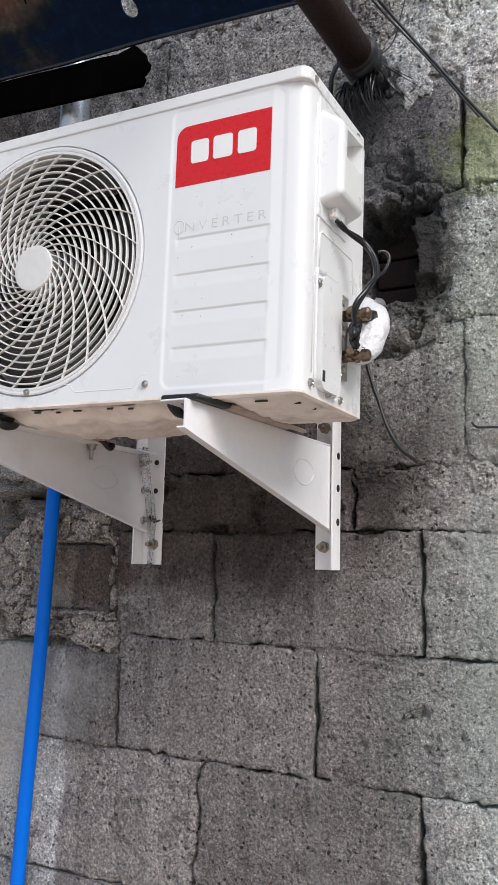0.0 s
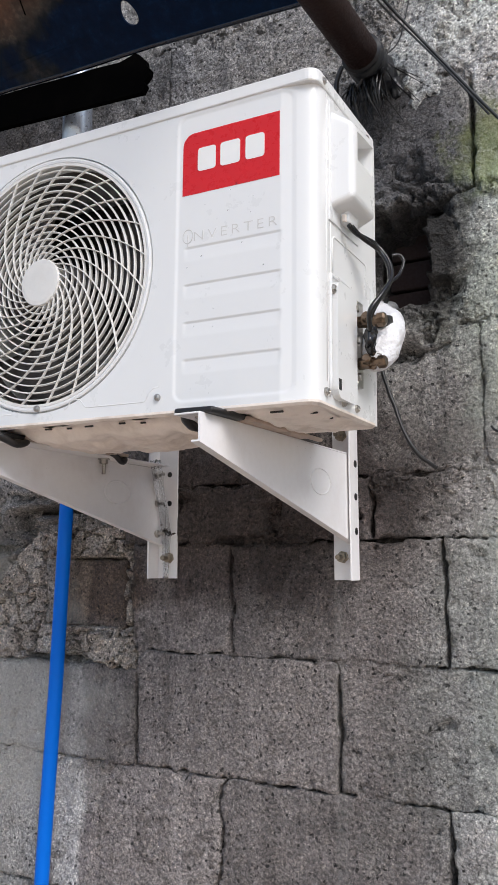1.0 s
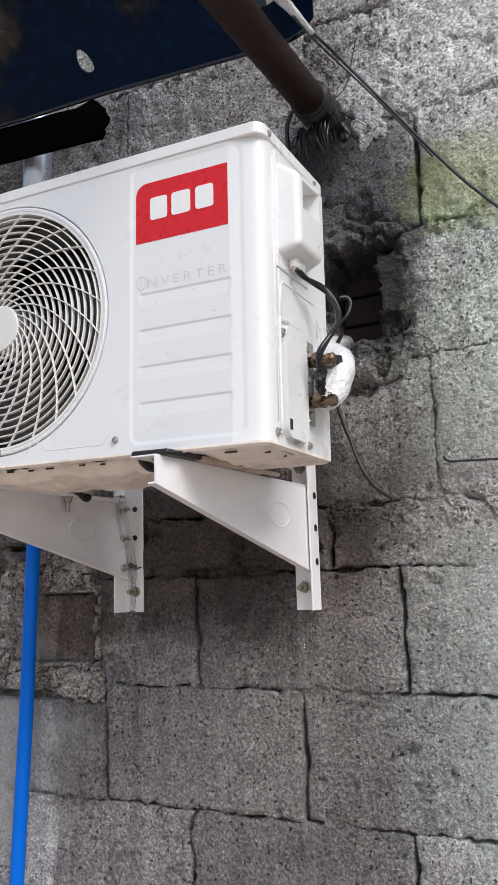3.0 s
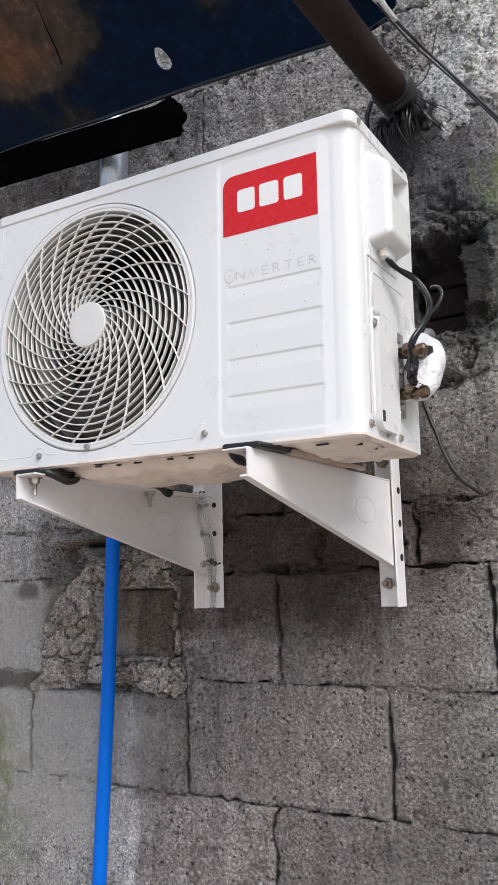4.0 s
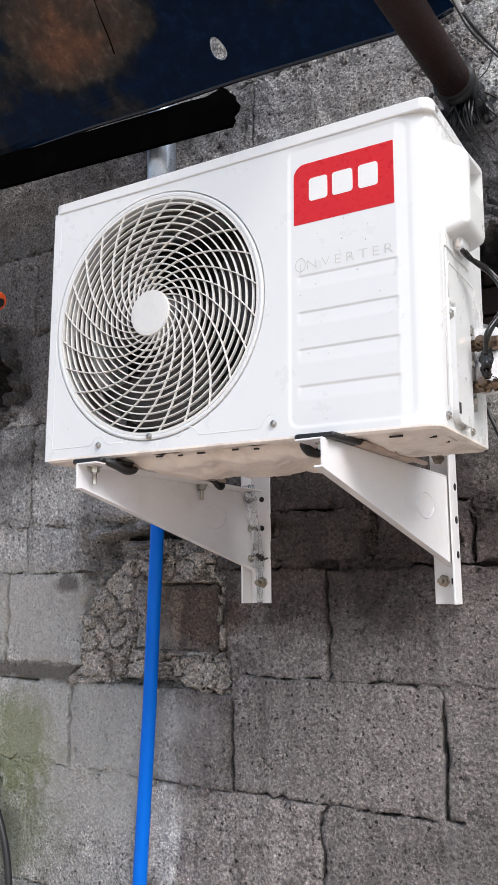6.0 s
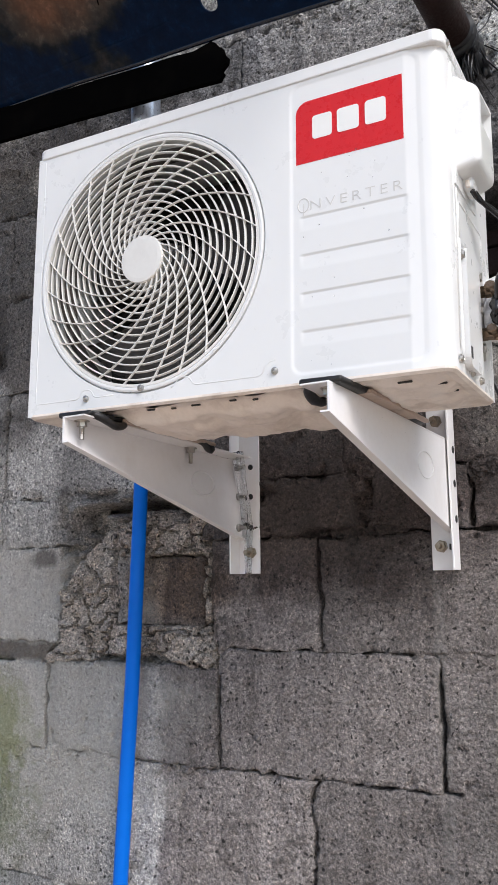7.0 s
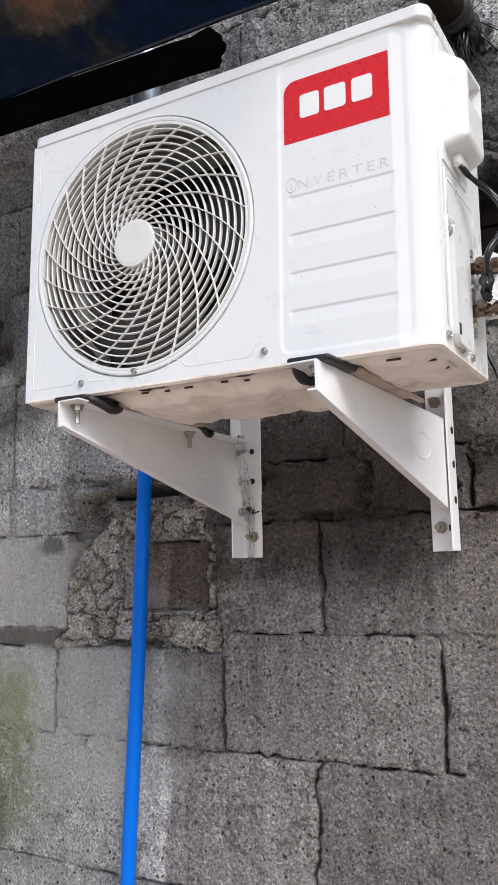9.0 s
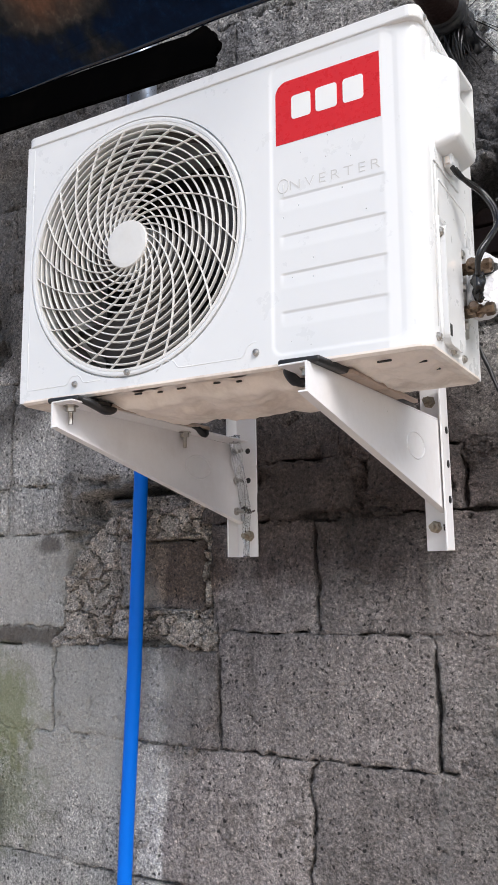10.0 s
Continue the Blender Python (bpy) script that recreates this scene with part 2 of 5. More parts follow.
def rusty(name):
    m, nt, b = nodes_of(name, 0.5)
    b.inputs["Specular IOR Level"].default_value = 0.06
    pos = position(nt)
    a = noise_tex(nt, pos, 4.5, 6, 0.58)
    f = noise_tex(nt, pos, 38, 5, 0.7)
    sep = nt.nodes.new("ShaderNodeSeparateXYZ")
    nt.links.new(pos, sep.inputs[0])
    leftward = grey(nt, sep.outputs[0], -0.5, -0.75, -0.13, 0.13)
    # dark blue paint left by the lower edge, deepened for weaker light there
    kept_edge_shade = grey(nt, sep.outputs[1], -0.25, -0.17, 0.0, -0.22)
    fac = math_node(nt, 'ADD', math_node(nt, 'ADD', a, leftward), kept_edge_shade)
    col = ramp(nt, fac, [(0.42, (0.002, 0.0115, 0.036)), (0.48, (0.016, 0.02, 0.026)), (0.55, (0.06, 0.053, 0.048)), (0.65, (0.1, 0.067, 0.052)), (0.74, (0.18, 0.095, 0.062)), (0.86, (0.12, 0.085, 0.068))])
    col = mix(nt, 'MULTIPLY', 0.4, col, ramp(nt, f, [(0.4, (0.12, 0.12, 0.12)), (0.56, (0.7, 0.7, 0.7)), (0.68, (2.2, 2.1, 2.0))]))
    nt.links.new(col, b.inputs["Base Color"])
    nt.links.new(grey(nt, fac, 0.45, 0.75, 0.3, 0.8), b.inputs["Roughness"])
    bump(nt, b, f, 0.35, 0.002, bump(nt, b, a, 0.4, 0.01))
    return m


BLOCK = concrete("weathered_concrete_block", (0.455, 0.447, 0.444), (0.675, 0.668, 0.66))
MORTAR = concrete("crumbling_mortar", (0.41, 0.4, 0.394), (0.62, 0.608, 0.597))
RUBBLE = concrete("broken_stone_and_mortar", (0.47, 0.415, 0.375), (0.8, 0.73, 0.67), False)
PALE_MORTAR = concrete("pale_mortar", (0.47, 0.485, 0.49), (0.6, 0.615, 0.62), False)
# ground out of view, coloured pale and warm to light the unit's underside
GROUND = concrete("warm_bounce_ground", (0.62, 0.49, 0.39), (0.72, 0.59, 0.48), False)
WHITE = painted("white_enamel", (0.765, 0.77, 0.765), 0.3, (0.68, 0.66, 0.62), 0.035, 2.5, coat=0.35)
GRILLE_WHITE = painted("white_plastic", (0.76, 0.75, 0.72), 0.4, (0.5, 0.44, 0.37), 0.3, 9)
# dirty enamel, lifted to peach in place of light bounced from below
UNDER = painted("dirty_enamel_bounce_lift", (0.88, 0.8, 0.73), 0.5, (0.32, 0.22, 0.15), 0.62, 13)
BRACKET = painted("white_powder_coat", (0.83, 0.82, 0.83), 0.4, (0.55, 0.48, 0.44), 0.28, 10)
RED = painted("red_label_film", (0.62, 0.016, 0.018), 0.28, (0.6, 0.03, 0.02), 0.08, 12)
RED.node_tree.nodes["Principled BSDF"].inputs["Specular IOR Level"].default_value = 0.4
LABEL_WHITE = painted("white_label_print", (0.82, 0.82, 0.8), 0.3, (0.7, 0.65, 0.6), 0.1)
LETTER = painted("grey_lettering", (0.6, 0.59, 0.57), 0.45, (0.5, 0.5, 0.5), 0.1)
DARK = painted("soiled_aluminium_fins", (0.03, 0.029, 0.028), 0.6, (0.1, 0.09, 0.07), 0.4, 30)
FAN = painted("grey_fan_plastic", (0.14, 0.125, 0.118), 0.45, (0.24, 0.18, 0.14), 0.5, 12)
STEEL = painted("zinc_plated_steel", (0.5, 0.48, 0.45), 0.32, (0.25, 0.17, 0.1), 0.5, 60, metal=1.0)
BRASS = painted("tarnished_brass", (0.21, 0.15, 0.105), 0.3, (0.035, 0.028, 0.024), 0.95, 110, metal=1.0)
ANCHOR = painted("rust_tinged_zinc", (0.34, 0.29, 0.23), 0.42, (0.14, 0.08, 0.04), 0.7, 120, metal=0.9)
FOOT = painted("stained_foot_steel", (0.5, 0.39, 0.32), 0.5, (0.08, 0.055, 0.04), 0.9, 16)
CABLE = painted("glossy_black_sheath", (0.005, 0.005, 0.006), 0.22, (0.02, 0.02, 0.02), 0.2, 60)
BLACK = painted("black_rubber", (0.012, 0.012, 0.013), 0.42, (0.05, 0.045, 0.04), 0.3, 30)
TAPE = painted("white_wrapping_tape", (0.76, 0.76, 0.78), 0.35, (0.45, 0.42, 0.4), 0.35, 22)
tn = TAPE.node_tree
folds = noise_tex(tn, position(tn), 75, 3, 0.6)
bump(tn, tn.nodes["Principled BSDF"], folds, 0.9, 0.008)
BLUE = painted("blue_pvc", (0.0, 0.155, 0.72), 0.34, (0.0, 0.12, 0.5), 0.12, 9)
BLUE.node_tree.nodes["Principled BSDF"].inputs["Specular IOR Level"].default_value = 0.12
GREY_PIPE = painted("galvanised_pipe", (0.5, 0.56, 0.66), 0.3, (0.3, 0.33, 0.38), 0.5, 14, metal=0.75)
ORANGE = painted("orange_plastic", (0.85, 0.11, 0.02), 0.3, (0.4, 0.1, 0.05), 0.2, 30)
BROWN = painted("dark_red_oxide_paint", (0.02, 0.0098, 0.0085), 0.6, (0.04, 0.017, 0.012), 0.5, 25)
BROWN.node_tree.nodes["Principled BSDF"].inputs["Specular IOR Level"].default_value = 0.2
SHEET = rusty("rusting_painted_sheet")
EDGE = painted("dark_blue_gloss_paint", (0.003, 0.008, 0.02), 0.14, (0.02, 0.012, 0.008), 0.6, 30)
CHAR = painted("blackened_board", (0.0025, 0.0025, 0.0026), 0.95, (0.008, 0.007, 0.006), 0.4, 20)
CHAR.node_tree.nodes["Principled BSDF"].inputs["Specular IOR Level"].default_value = 0.0
BRICK = painted("dark_red_clay", (0.028, 0.014, 0.012), 0.85, (0.02, 0.015, 0.015), 0.5, 20)
WIRE = painted("dusty_black_cable", (0.022, 0.024, 0.027), 0.45, (0.15, 0.15, 0.15), 0.3, 60)
TORN = painted("torn_black_plastic", (0.011, 0.0115, 0.0135), 0.36, (0.05, 0.054, 0.062), 0.4, 40)

# ---- mesh helpers ----


def link_mesh(name, me, material, parent=None, label="", smooth=False):
    me.materials.append(material)
    if smooth:
        for p in me.polygons:
            p.use_smooth = True
    ob = new(name, me)
    if parent is not None:
        ob.parent = parent
    if label:
        ob["label"] = label
    return ob


def part(name, bm, material, parent=None, label="", smooth=False):
    bmesh.ops.recalc_face_normals(bm, faces=bm.faces[:])
    me = bpy.data.meshes.new(name)
    bm.to_mesh(me)
    bm.free()
    return link_mesh(name, me, material, parent, label, smooth)


def thing(name, m, label, category, group=""):
    ob = new(name)
    ob.empty_display_size = 0.05
    ob.matrix_world = m
    return tagged(ob, label, category, group)


def box(bm, lo, hi, bevel=0.0, seg=2):
    m = Matrix.Translation([(a + b) / 2 for a, b in zip(lo, hi)]) @ Matrix.Diagonal((*[b - a for a, b in zip(lo, hi)], 1))
    vs = bmesh.ops.create_cube(bm, size=1, matrix=m)["verts"]
    if bevel:
        es = list({e for v in vs for e in v.link_edges})
        bmesh.ops.bevel(bm, geom=es, offset=bevel, segments=seg, affect='EDGES', profile=0.5)
    return bm


def boxed(*args, **kw):
    return box(bmesh.new(), *args, **kw)


def prism(bm, outline, depth):
    """A plate: outline of 3D points, thickened along the vector depth."""
    f = bm.faces.new([bm.verts.new(p) for p in outline])
    g = bmesh.ops.extrude_face_region(bm, geom=[f])["geom"]
    bmesh.ops.translate(bm, vec=depth, verts=[v for v in g if isinstance(v, bmesh.types.BMVert)])
    return bm


def rounded(x0, x1, z0, z1, r, seg=6, corners=(1, 1, 1, 1)):
    pts = []
    for (cx, cz, a0), on in zip(((x1 - r, z1 - r, 0), (x0 + r, z1 - r, 90), (x0 + r, z0 + r, 180), (x1 - r, z0 + r, 270)), corners):
        if not on:
            pts.append((cx + (r if a0 in (0, 270) else -r), cz + (r if a0 in (0, 90) else -r)))
            continue
        for k in range(seg + 1):
            a = radians(a0 + 90 * k / seg)
            pts.append((cx + r * math.cos(a), cz + r * math.sin(a)))
    return pts


def smooth_path(points, steps=8):
    pts = [Vector(p) for p in points]
    out = []
    for i in range(len(pts) - 1):
        p0, p1, p2, p3 = pts[max(i - 1, 0)], pts[i], pts[i + 1], pts[min(i + 2, len(pts) - 1)]
        for k in range(steps):
            t = k / steps
            out.append(0.5 * ((2 * p1) + (p2 - p0) * t + (2 * p0 - 5 * p1 + 4 * p2 - p3) * t * t + (3 * p1 - p0 - 3 * p2 + p3) * t ** 3))
    out.append(pts[-1])
    return out


def tube(bm, points, radius, sides=10, wobble=0.0):
    """A round bar along points; radius is a number or a function of 0..1."""
    n = len(points)
    rings = []
    side = None
    for i, p in enumerate(points):
        d = (Vector(points[min(i + 1, n - 1)]) - Vector(points[max(i - 1, 0)])).normalized()
        if side is None:
            side = d.cross(Vector((0.31, 0.17, 0.93))).normalized()
        side = (side - d * side.dot(d)).normalized()
        other = d.cross(side)
        r = radius(i / (n - 1)) if callable(radius) else radius
        ring = []
        for k in range(sides):
            a = 2 * math.pi * k / sides
            q = r
            if wobble:
                q *= 1 + wobble * noise.noise(Vector(p) * 40 + Vector((math.cos(a), math.sin(a), 0)) * 1.3)
            ring.append(bm.verts.new(Vector(p) + side * (q * math.cos(a)) + other * (q * math.sin(a))))
        rings.append(ring)
    for a, b in zip(rings, rings[1:]):
        for k in range(sides):
            bm.faces.new((a[k], a[(k + 1) % sides], b[(k + 1) % sides], b[k]))
    bm.faces.new(rings[0][::-1])
    bm.faces.new(rings[-1])
    return bm


def lathe(bm, profile, origin, axis, seg=24, closed=True):
    """Turns (radius, along) pairs round an axis through origin."""
    axis = Vector(axis).normalized()
    u = axis.orthogonal().normalized()
    w = axis.cross(u)
    rings = []
    for r, h in profile:
        rings.append([bm.verts.new(Vector(origin) + axis * h + (u * math.cos(2 * math.pi * k / seg) + w * math.sin(2 * math.pi * k / seg)) * max(r, 1e-5)) for k in range(seg)])
    for a, b in zip(rings, rings[1:]):
        for k in range(seg):
            bm.faces.new((a[k], a[(k + 1) % seg], b[(k + 1) % seg], b[k]))
    if closed:
        bm.faces.new(rings[0][::-1])
        bm.faces.new(rings[-1])
    return bm


def grid_mesh(name, xs, zs, height):
    """A sheet facing -y whose depth is height(x, z)."""
    nx, nz = len(xs), len(zs)
    verts = [(x, height(x, z), z) for z in zs for x in xs]
    faces = [(j * nx + i, j * nx + i + 1, (j + 1) * nx + i + 1, (j + 1) * nx + i) for j in range(nz - 1) for i in range(nx - 1)]
    me = bpy.data.meshes.new(name)
    me.from_pydata(verts, [], faces)
    return me


def lump(bm, centre, size, seed, rough=0.35, sub=2):
    vs = bmesh.ops.create_icosphere(bm, subdivisions=sub, radius=1)["verts"]
    off = Vector((seed * 3.7, seed * 1.9, seed * 5.3))
    for v in vs:
        k = 1 + rough * noise.noise(v.co * 1.6 + off) + rough * 0.8 * abs(noise.noise(v.co * 3.1 + off)) - rough * 0.5 * noise.noise(v.co * 7 + off)
        v.co = Vector(centre) + Vector((v.co.x * size[0], v.co.y * size[1], v.co.z * size[2])) * k


def fbm(x, z, s, seed=0.0):
    return noise.fractal(Vector((x * s, seed, z * s)), 0.9, 2.1, 4)


# ---- ground and wall ----
bm = bmesh.new()
bmesh.ops.create_grid(bm, x_segments=8, y_segments=8, size=300)
ground = part("ground", bm, GROUND)
tagged(ground, "unseen ground in front of the wall, pale and warm to bounce light", "ground", kind="structure")

HOLES = [(-0.055, 2.15, 0.062, 0.1), (-1.32, 2.165, 0.085, 0.075), (-0.885, 1.735, 0.05, 0.034), (-0.72, 1.757, 0.14, 0.016), (-0.291, 1.735, 0.009, 0.034), (-0.31, 1.688, 0.055, 0.005)]


def in_hole(x, z):
    d = 9.0
    for cx, cz, rx, rz in HOLES:
        d = min(d, (abs((x - cx) / rx) ** 3 + abs((z - cz) / rz) ** 3) ** (1 / 3) + 0.22 * fbm(x, z, 16, cx))
    return d


def in_patch(x, z):
    cut = 1 + (-0.72 * (x + 0.9) + 0.69 * (z - 1.672)) / 0.11
    return max(abs(x + 0.79) / 0.192, abs(z - 1.598) / 0.142, cut) + 0.16 * fbm(x, z, 12, 4.0)


SLOTS = ((-0.583, 1.275, 1.44), (-0.378, 1.49, 1.685), (-0.171, 1.27, 1.443), (0.014, 1.487, 1.685), (0.011, 1.03, 1.25), (-0.106, 1.685, 1.79), (-0.392, 1.03, 1.275), (-0.293, 1.685, 1.79), (-1.154, 1.69, 1.78), (-1.211, 1.49, 1.66), (-1.001, 1.28, 1.45), (0.086, 2.28, 2.45))


def slot_at(x, z):
    """1 where an upright joint stands open."""
    return max((1.0 for j, lo, hi in SLOTS if abs(x - j) < 0.016 and lo < z < hi), default=0.0)


def mortar_depth(x, z):
    # joints are mostly flush, with gaps where the mortar has fallen out
    y = 0.003 + 0.004 * fbm(x, z, 26) + 0.0035 * fbm(x, z, 90, 3.0)
    lean = 0.22 if abs(z - 1.685) < 0.016 and x < 0.3 else 0.08
    if abs(z - 2.26) < 0.016 or abs(z - 2.467) < 0.016:
        lean = 0.5 if x > 0.05 else 0.16
    y += 0.028 * max(0.0, min(1.0, 6 * (fbm(x, z, 9, 9.0) + lean + 0.03)))
    if x < -0.86 and 1.45 < z < 1.49:
        y = 0.006 + 0.006 * fbm(x, z, 30) + 0.004 * fbm(x, z, 90, 3.0)
    if slot_at(x, z):
        y = 0.036 + 0.012 * fbm(x, z, 22, 2.0)
    d = in_hole(x, z)
    if d < 1.0:
        y += 0.125 * min(1.0, (1.0 - d) * 4)
    elif d < 1.45:
        y -= 0.04 * (1.45 - d) + 0.008 * fbm(x, z, 45, 6.0)
    if in_patch(x, z) < 1.0:
        y += 0.03 + 0.012 * fbm(x, z, 22, 7.0)
    return y


xs = [-4.0, -3.0, -2.2] + [-1.75 + 0.006 * k for k in range(384)] + [0.9, 1.6, 2.6, 3.6]
zs = [0.0, 0.4, 0.7] + [0.9 + 0.006 * k for k in range(348)] + [3.1, 3.3]
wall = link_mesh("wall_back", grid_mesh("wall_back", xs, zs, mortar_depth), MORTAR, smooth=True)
tagged(wall, "weathered grey concrete block wall with rough mortar joints", "wall", kind="structure")
core = part("wall_core", boxed((-4.0, 0.15, 0.0), (3.6, 0.3, 3.3)), MORTAR, wall)
for lo, hi in (((-4.0, 0.02, 3.28), (3.6, 0.16, 3.3)), ((-4.02, 0.0, 0.0), (-4.0, 0.3, 3.3)), ((3.6, 0.0, 0.0), (3.62, 0.3, 3.3))):
    part("wall_end", boxed(lo, hi), MORTAR, wall)

ROWS = [
    (0.615, 0.825, [-0.583 + 0.412 * k for k in range(-4, 5)]),
    (0.825, 1.03, [-0.4 + 0.412 * k for k in range(-4, 5)]),
    (1.03, 1.275, [-2.04, -1.63, -1.213, -0.8, -0.392, 0.011, 0.42, 0.83, 1.24]),
    (1.275, 1.453, [-2.23, -1.82, -1.41, -1.001, -0.583]),
    (1.275, 1.487, [-0.583, -0.171, 0.24, 0.65, 1.06]),
    (1.487, 1.685, [-2.03, -1.62, -1.211, -0.972]),
    (1.487, 1.685, [-0.602, -0.378, 0.014, 0.43, 0.84, 1.25]),
    (1.685, 1.79, [-1.97, -1.56, -1.154, -0.89]),
    (1.685, 1.79, [-0.62, -0.293, -0.106, 0.3, 0.71, 1.12]),
    (1.79, 2.035, [-1.96, -1.55, -1.145, -0.735, -0.325, 0.086, 0.49, 0.9, 1.31]),
    (2.035, 2.26, [-2.2, -1.8, -1.4]),
    (2.035, 2.26, [-1.24, -0.83, -0.42, -0.094]),
    (2.035, 2.26, [-0.008, 0.3, 0.71, 1.12]),
    (2.26, 2.467, [-1.97, -1.56, -1.151, -0.734, -0.324, 0.086, 0.49, 0.9, 1.31]),
    (2.467, 2.70, [-2.18, -1.77, -1.36, -0.94, -0.525, -0.115, 0.295, 0.7, 1.11]),
    (2.70, 2.91, [-1.96, -1.55, -1.14, -0.73, -0.32, 0.09, 0.5, 0.91, 1.32]),
    (2.91, 3.12, [-2.18, -1.77, -1.36, -0.94, -0.525, -0.115, 0.295, 0.7, 1.11]),
]


def warp_x(joint, z):
    """How far an upright joint wanders sideways; one of them has cracked open."""
    return (0.02 if abs(joint + 0.392) < 0.004 else 0.003) * fbm(joint * 5, z, 14 if abs(joint + 0.392) < 0.004 else 9, 1.0)


def warp_z(joint, x):
    return 0.0055 * fbm(x, joint * 4, 3.0, 8.0)


def block(x0, x1, z0, z1, seed):
    """A cement block with chipped, uneven edges and a rough face."""
    near = -1.6 < (x0 + x1) / 2 < 0.6 and z0 > 0.9
    step = 0.0045 if near else 0.06
    nx, nz = max(4, int((x1 - x0) / step)), max(4, int((z1 - z0) / step))
    proud = 0.0022 * math.sin(seed * 12.9)
    coarse = 0.0042 if z0 > 2.0 else (0.0022 if x0 > -0.1 else 0.0014)
    verts, faces = [], []
    for j in range(nz + 1):
        v = j / nz
        zc = z0 + (z1 - z0) * v
        xa, xb = x0 + warp_x(x0, zc), x1 + warp_x(x1, zc)
        ga = 0.0044 + 0.003 * fbm(x0, zc, 40, seed) if slot_at(x0, zc) else 0.0004 + 0.0042 * max(0.0, fbm(x0, zc, 13, seed) + 0.12)
        gb = 0.0044 + 0.003 * fbm(x1, zc, 40, seed + 1) if slot_at(x1, zc) else 0.0004 + 0.0042 * max(0.0, fbm(x1, zc, 13, seed + 1) + 0.12)
        for i in range(nx + 1):
            u = i / nx
            x = xa + ga + (xb - xa - ga - gb) * u
            za, zb = z0 + warp_z(z0, x), z1 + warp_z(z1, x)
            low = 0.0004 + 0.0058 * max(0.0, fbm(x, z0, 22, seed + 2) + 0.2)
            top = 0.0004 + 0.005 * max(0.0, fbm(x, z1, 22, seed + 4) + 0.16)
            z = za + low + (zb - za - low - top) * v
            du, dv = min(u, 1 - u) * (x1 - x0), min(v, 1 - v) * (z1 - z0)
            edge = min(du, dv)
            chip = max(0.0, fbm(x, z, 22, 2.0) - 0.02)
            fall = max(0.0, 1 - edge / (0.003 + 0.022 * chip))
            broken = max(0.0, 1.9 - in_hole(x, z)) if near else 0.0
            y = min(0.058, 0.068 * broken * (1 + 0.9 * fbm(x, z, 60, 2))) + proud + 0.0026 * fbm(x, z, 9, seed) + (0.0007 + 0.016 * chip) * fall ** 1.4
            if near:
                y += coarse * fbm(x, z, 48, seed + 7)
                # a few spalled hollows
                y += 0.02 * max(0.0, fbm(x, z, 34, 17.0) - 0.5)
            if du < 0.012 and 0 < i < nx or du == 0:
                x += 0.0028 * fbm(x, z, 60, seed) * (1 - du / 0.012 if du < 0.012 else 0)
            if dv < 0.012:
                z += 0.0045 * fbm(x, z, 55, seed + 9) * (1 - dv / 0.012)
            verts.append((x, y, z))
    for j in range(nz):
        for i in range(nx):
            a = j * (nx + 1) + i
            faces.append((a, a + 1, a + nx + 2, a + nx + 1))
    rim = [i for i in range(nx + 1)] + [j * (nx + 1) + nx for j in range(1, nz + 1)] + [nz * (nx + 1) + i for i in range(nx - 1, -1, -1)] + [j * (nx + 1) for j in range(nz - 1, 0, -1)]
    base = len(verts)
    for r in rim:
        verts.append((verts[r][0], 0.06, verts[r][2]))
    for k in range(len(rim)):
        n = (k + 1) % len(rim)
        faces.append((rim[n], rim[k], base + k, base + n))
    me = bpy.data.meshes.new("block")
    me.from_pydata(verts, [], faces)
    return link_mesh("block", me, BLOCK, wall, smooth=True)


# ---- the outdoor unit ----
UNIT = pose(-0.002, -0.434, 1.836, 0, 0.7, 1.75)
unit = thing("outdoor_unit", UNIT, "wet white air conditioner outdoor unit with round spiral fan grille", "air conditioner")
W, D, H = 0.627, 0.216, 0.418
FC = (-0.4235, 0.2042)
R_OPEN, R_RING = 0.1797, 0.1872

# fan half of the front, with the round opening
SPLIT = -0.208
x0, x1, z0, z1 = -W, SPLIT, 0.0, 0.405
profile = [(R_OPEN, 0.03), (R_OPEN, 0.0), (R_OPEN + 0.0008, -0.0012), (R_OPEN + 0.004, -0.0016), (R_RING - 0.0012, -0.0008), (R_RING - 0.0006, 0.006), (R_RING + 0.0008, 0.006), (R_RING + 0.0013, 0.0)]
angles = sorted(set([2 * math.pi * k / 160 for k in range(160)] + [math.atan2(zc - FC[1], xc - FC[0]) % (2 * math.pi) for xc in (x0, x1) for zc in (z0, z1)]))
bm = bmesh.new()
cols = []
for a in angles:
    ca, sa = math.cos(a), math.sin(a)
    reach = min(((x1 if ca > 0 else x0) - FC[0]) / ca if abs(ca) > 1e-6 else 9, ((z1 if sa > 0 else z0) - FC[1]) / sa if abs(sa) > 1e-6 else 9)
    col = [bm.verts.new((FC[0] + ca * min(r, reach), y, FC[1] + sa * min(r, reach))) for r, y in profile]
    col.append(bm.verts.new((FC[0] + ca * max(reach, R_RING + 0.0035), 0, FC[1] + sa * max(reach, R_RING + 0.0035))))
    cols.append(col)
for k in range(len(cols)):
    a, b = cols[k], cols[(k + 1) % len(cols)]
    for j in range(len(a) - 1):
        bm.faces.new((a[j], a[j + 1], b[j + 1], b[j]))
front_a = part("fan_panel", bm, WHITE, unit, smooth=False)

# service half of the front: one pressed sheet with a sunk field, ribs and the rounded corner


def soft(d, w):
    t = max(0.0, min(1.0, d / w + 0.5))
    return t * t * (3 - 2 * t)


RIBS = [0.217, 0.1665, 0.1165, 0.0675]


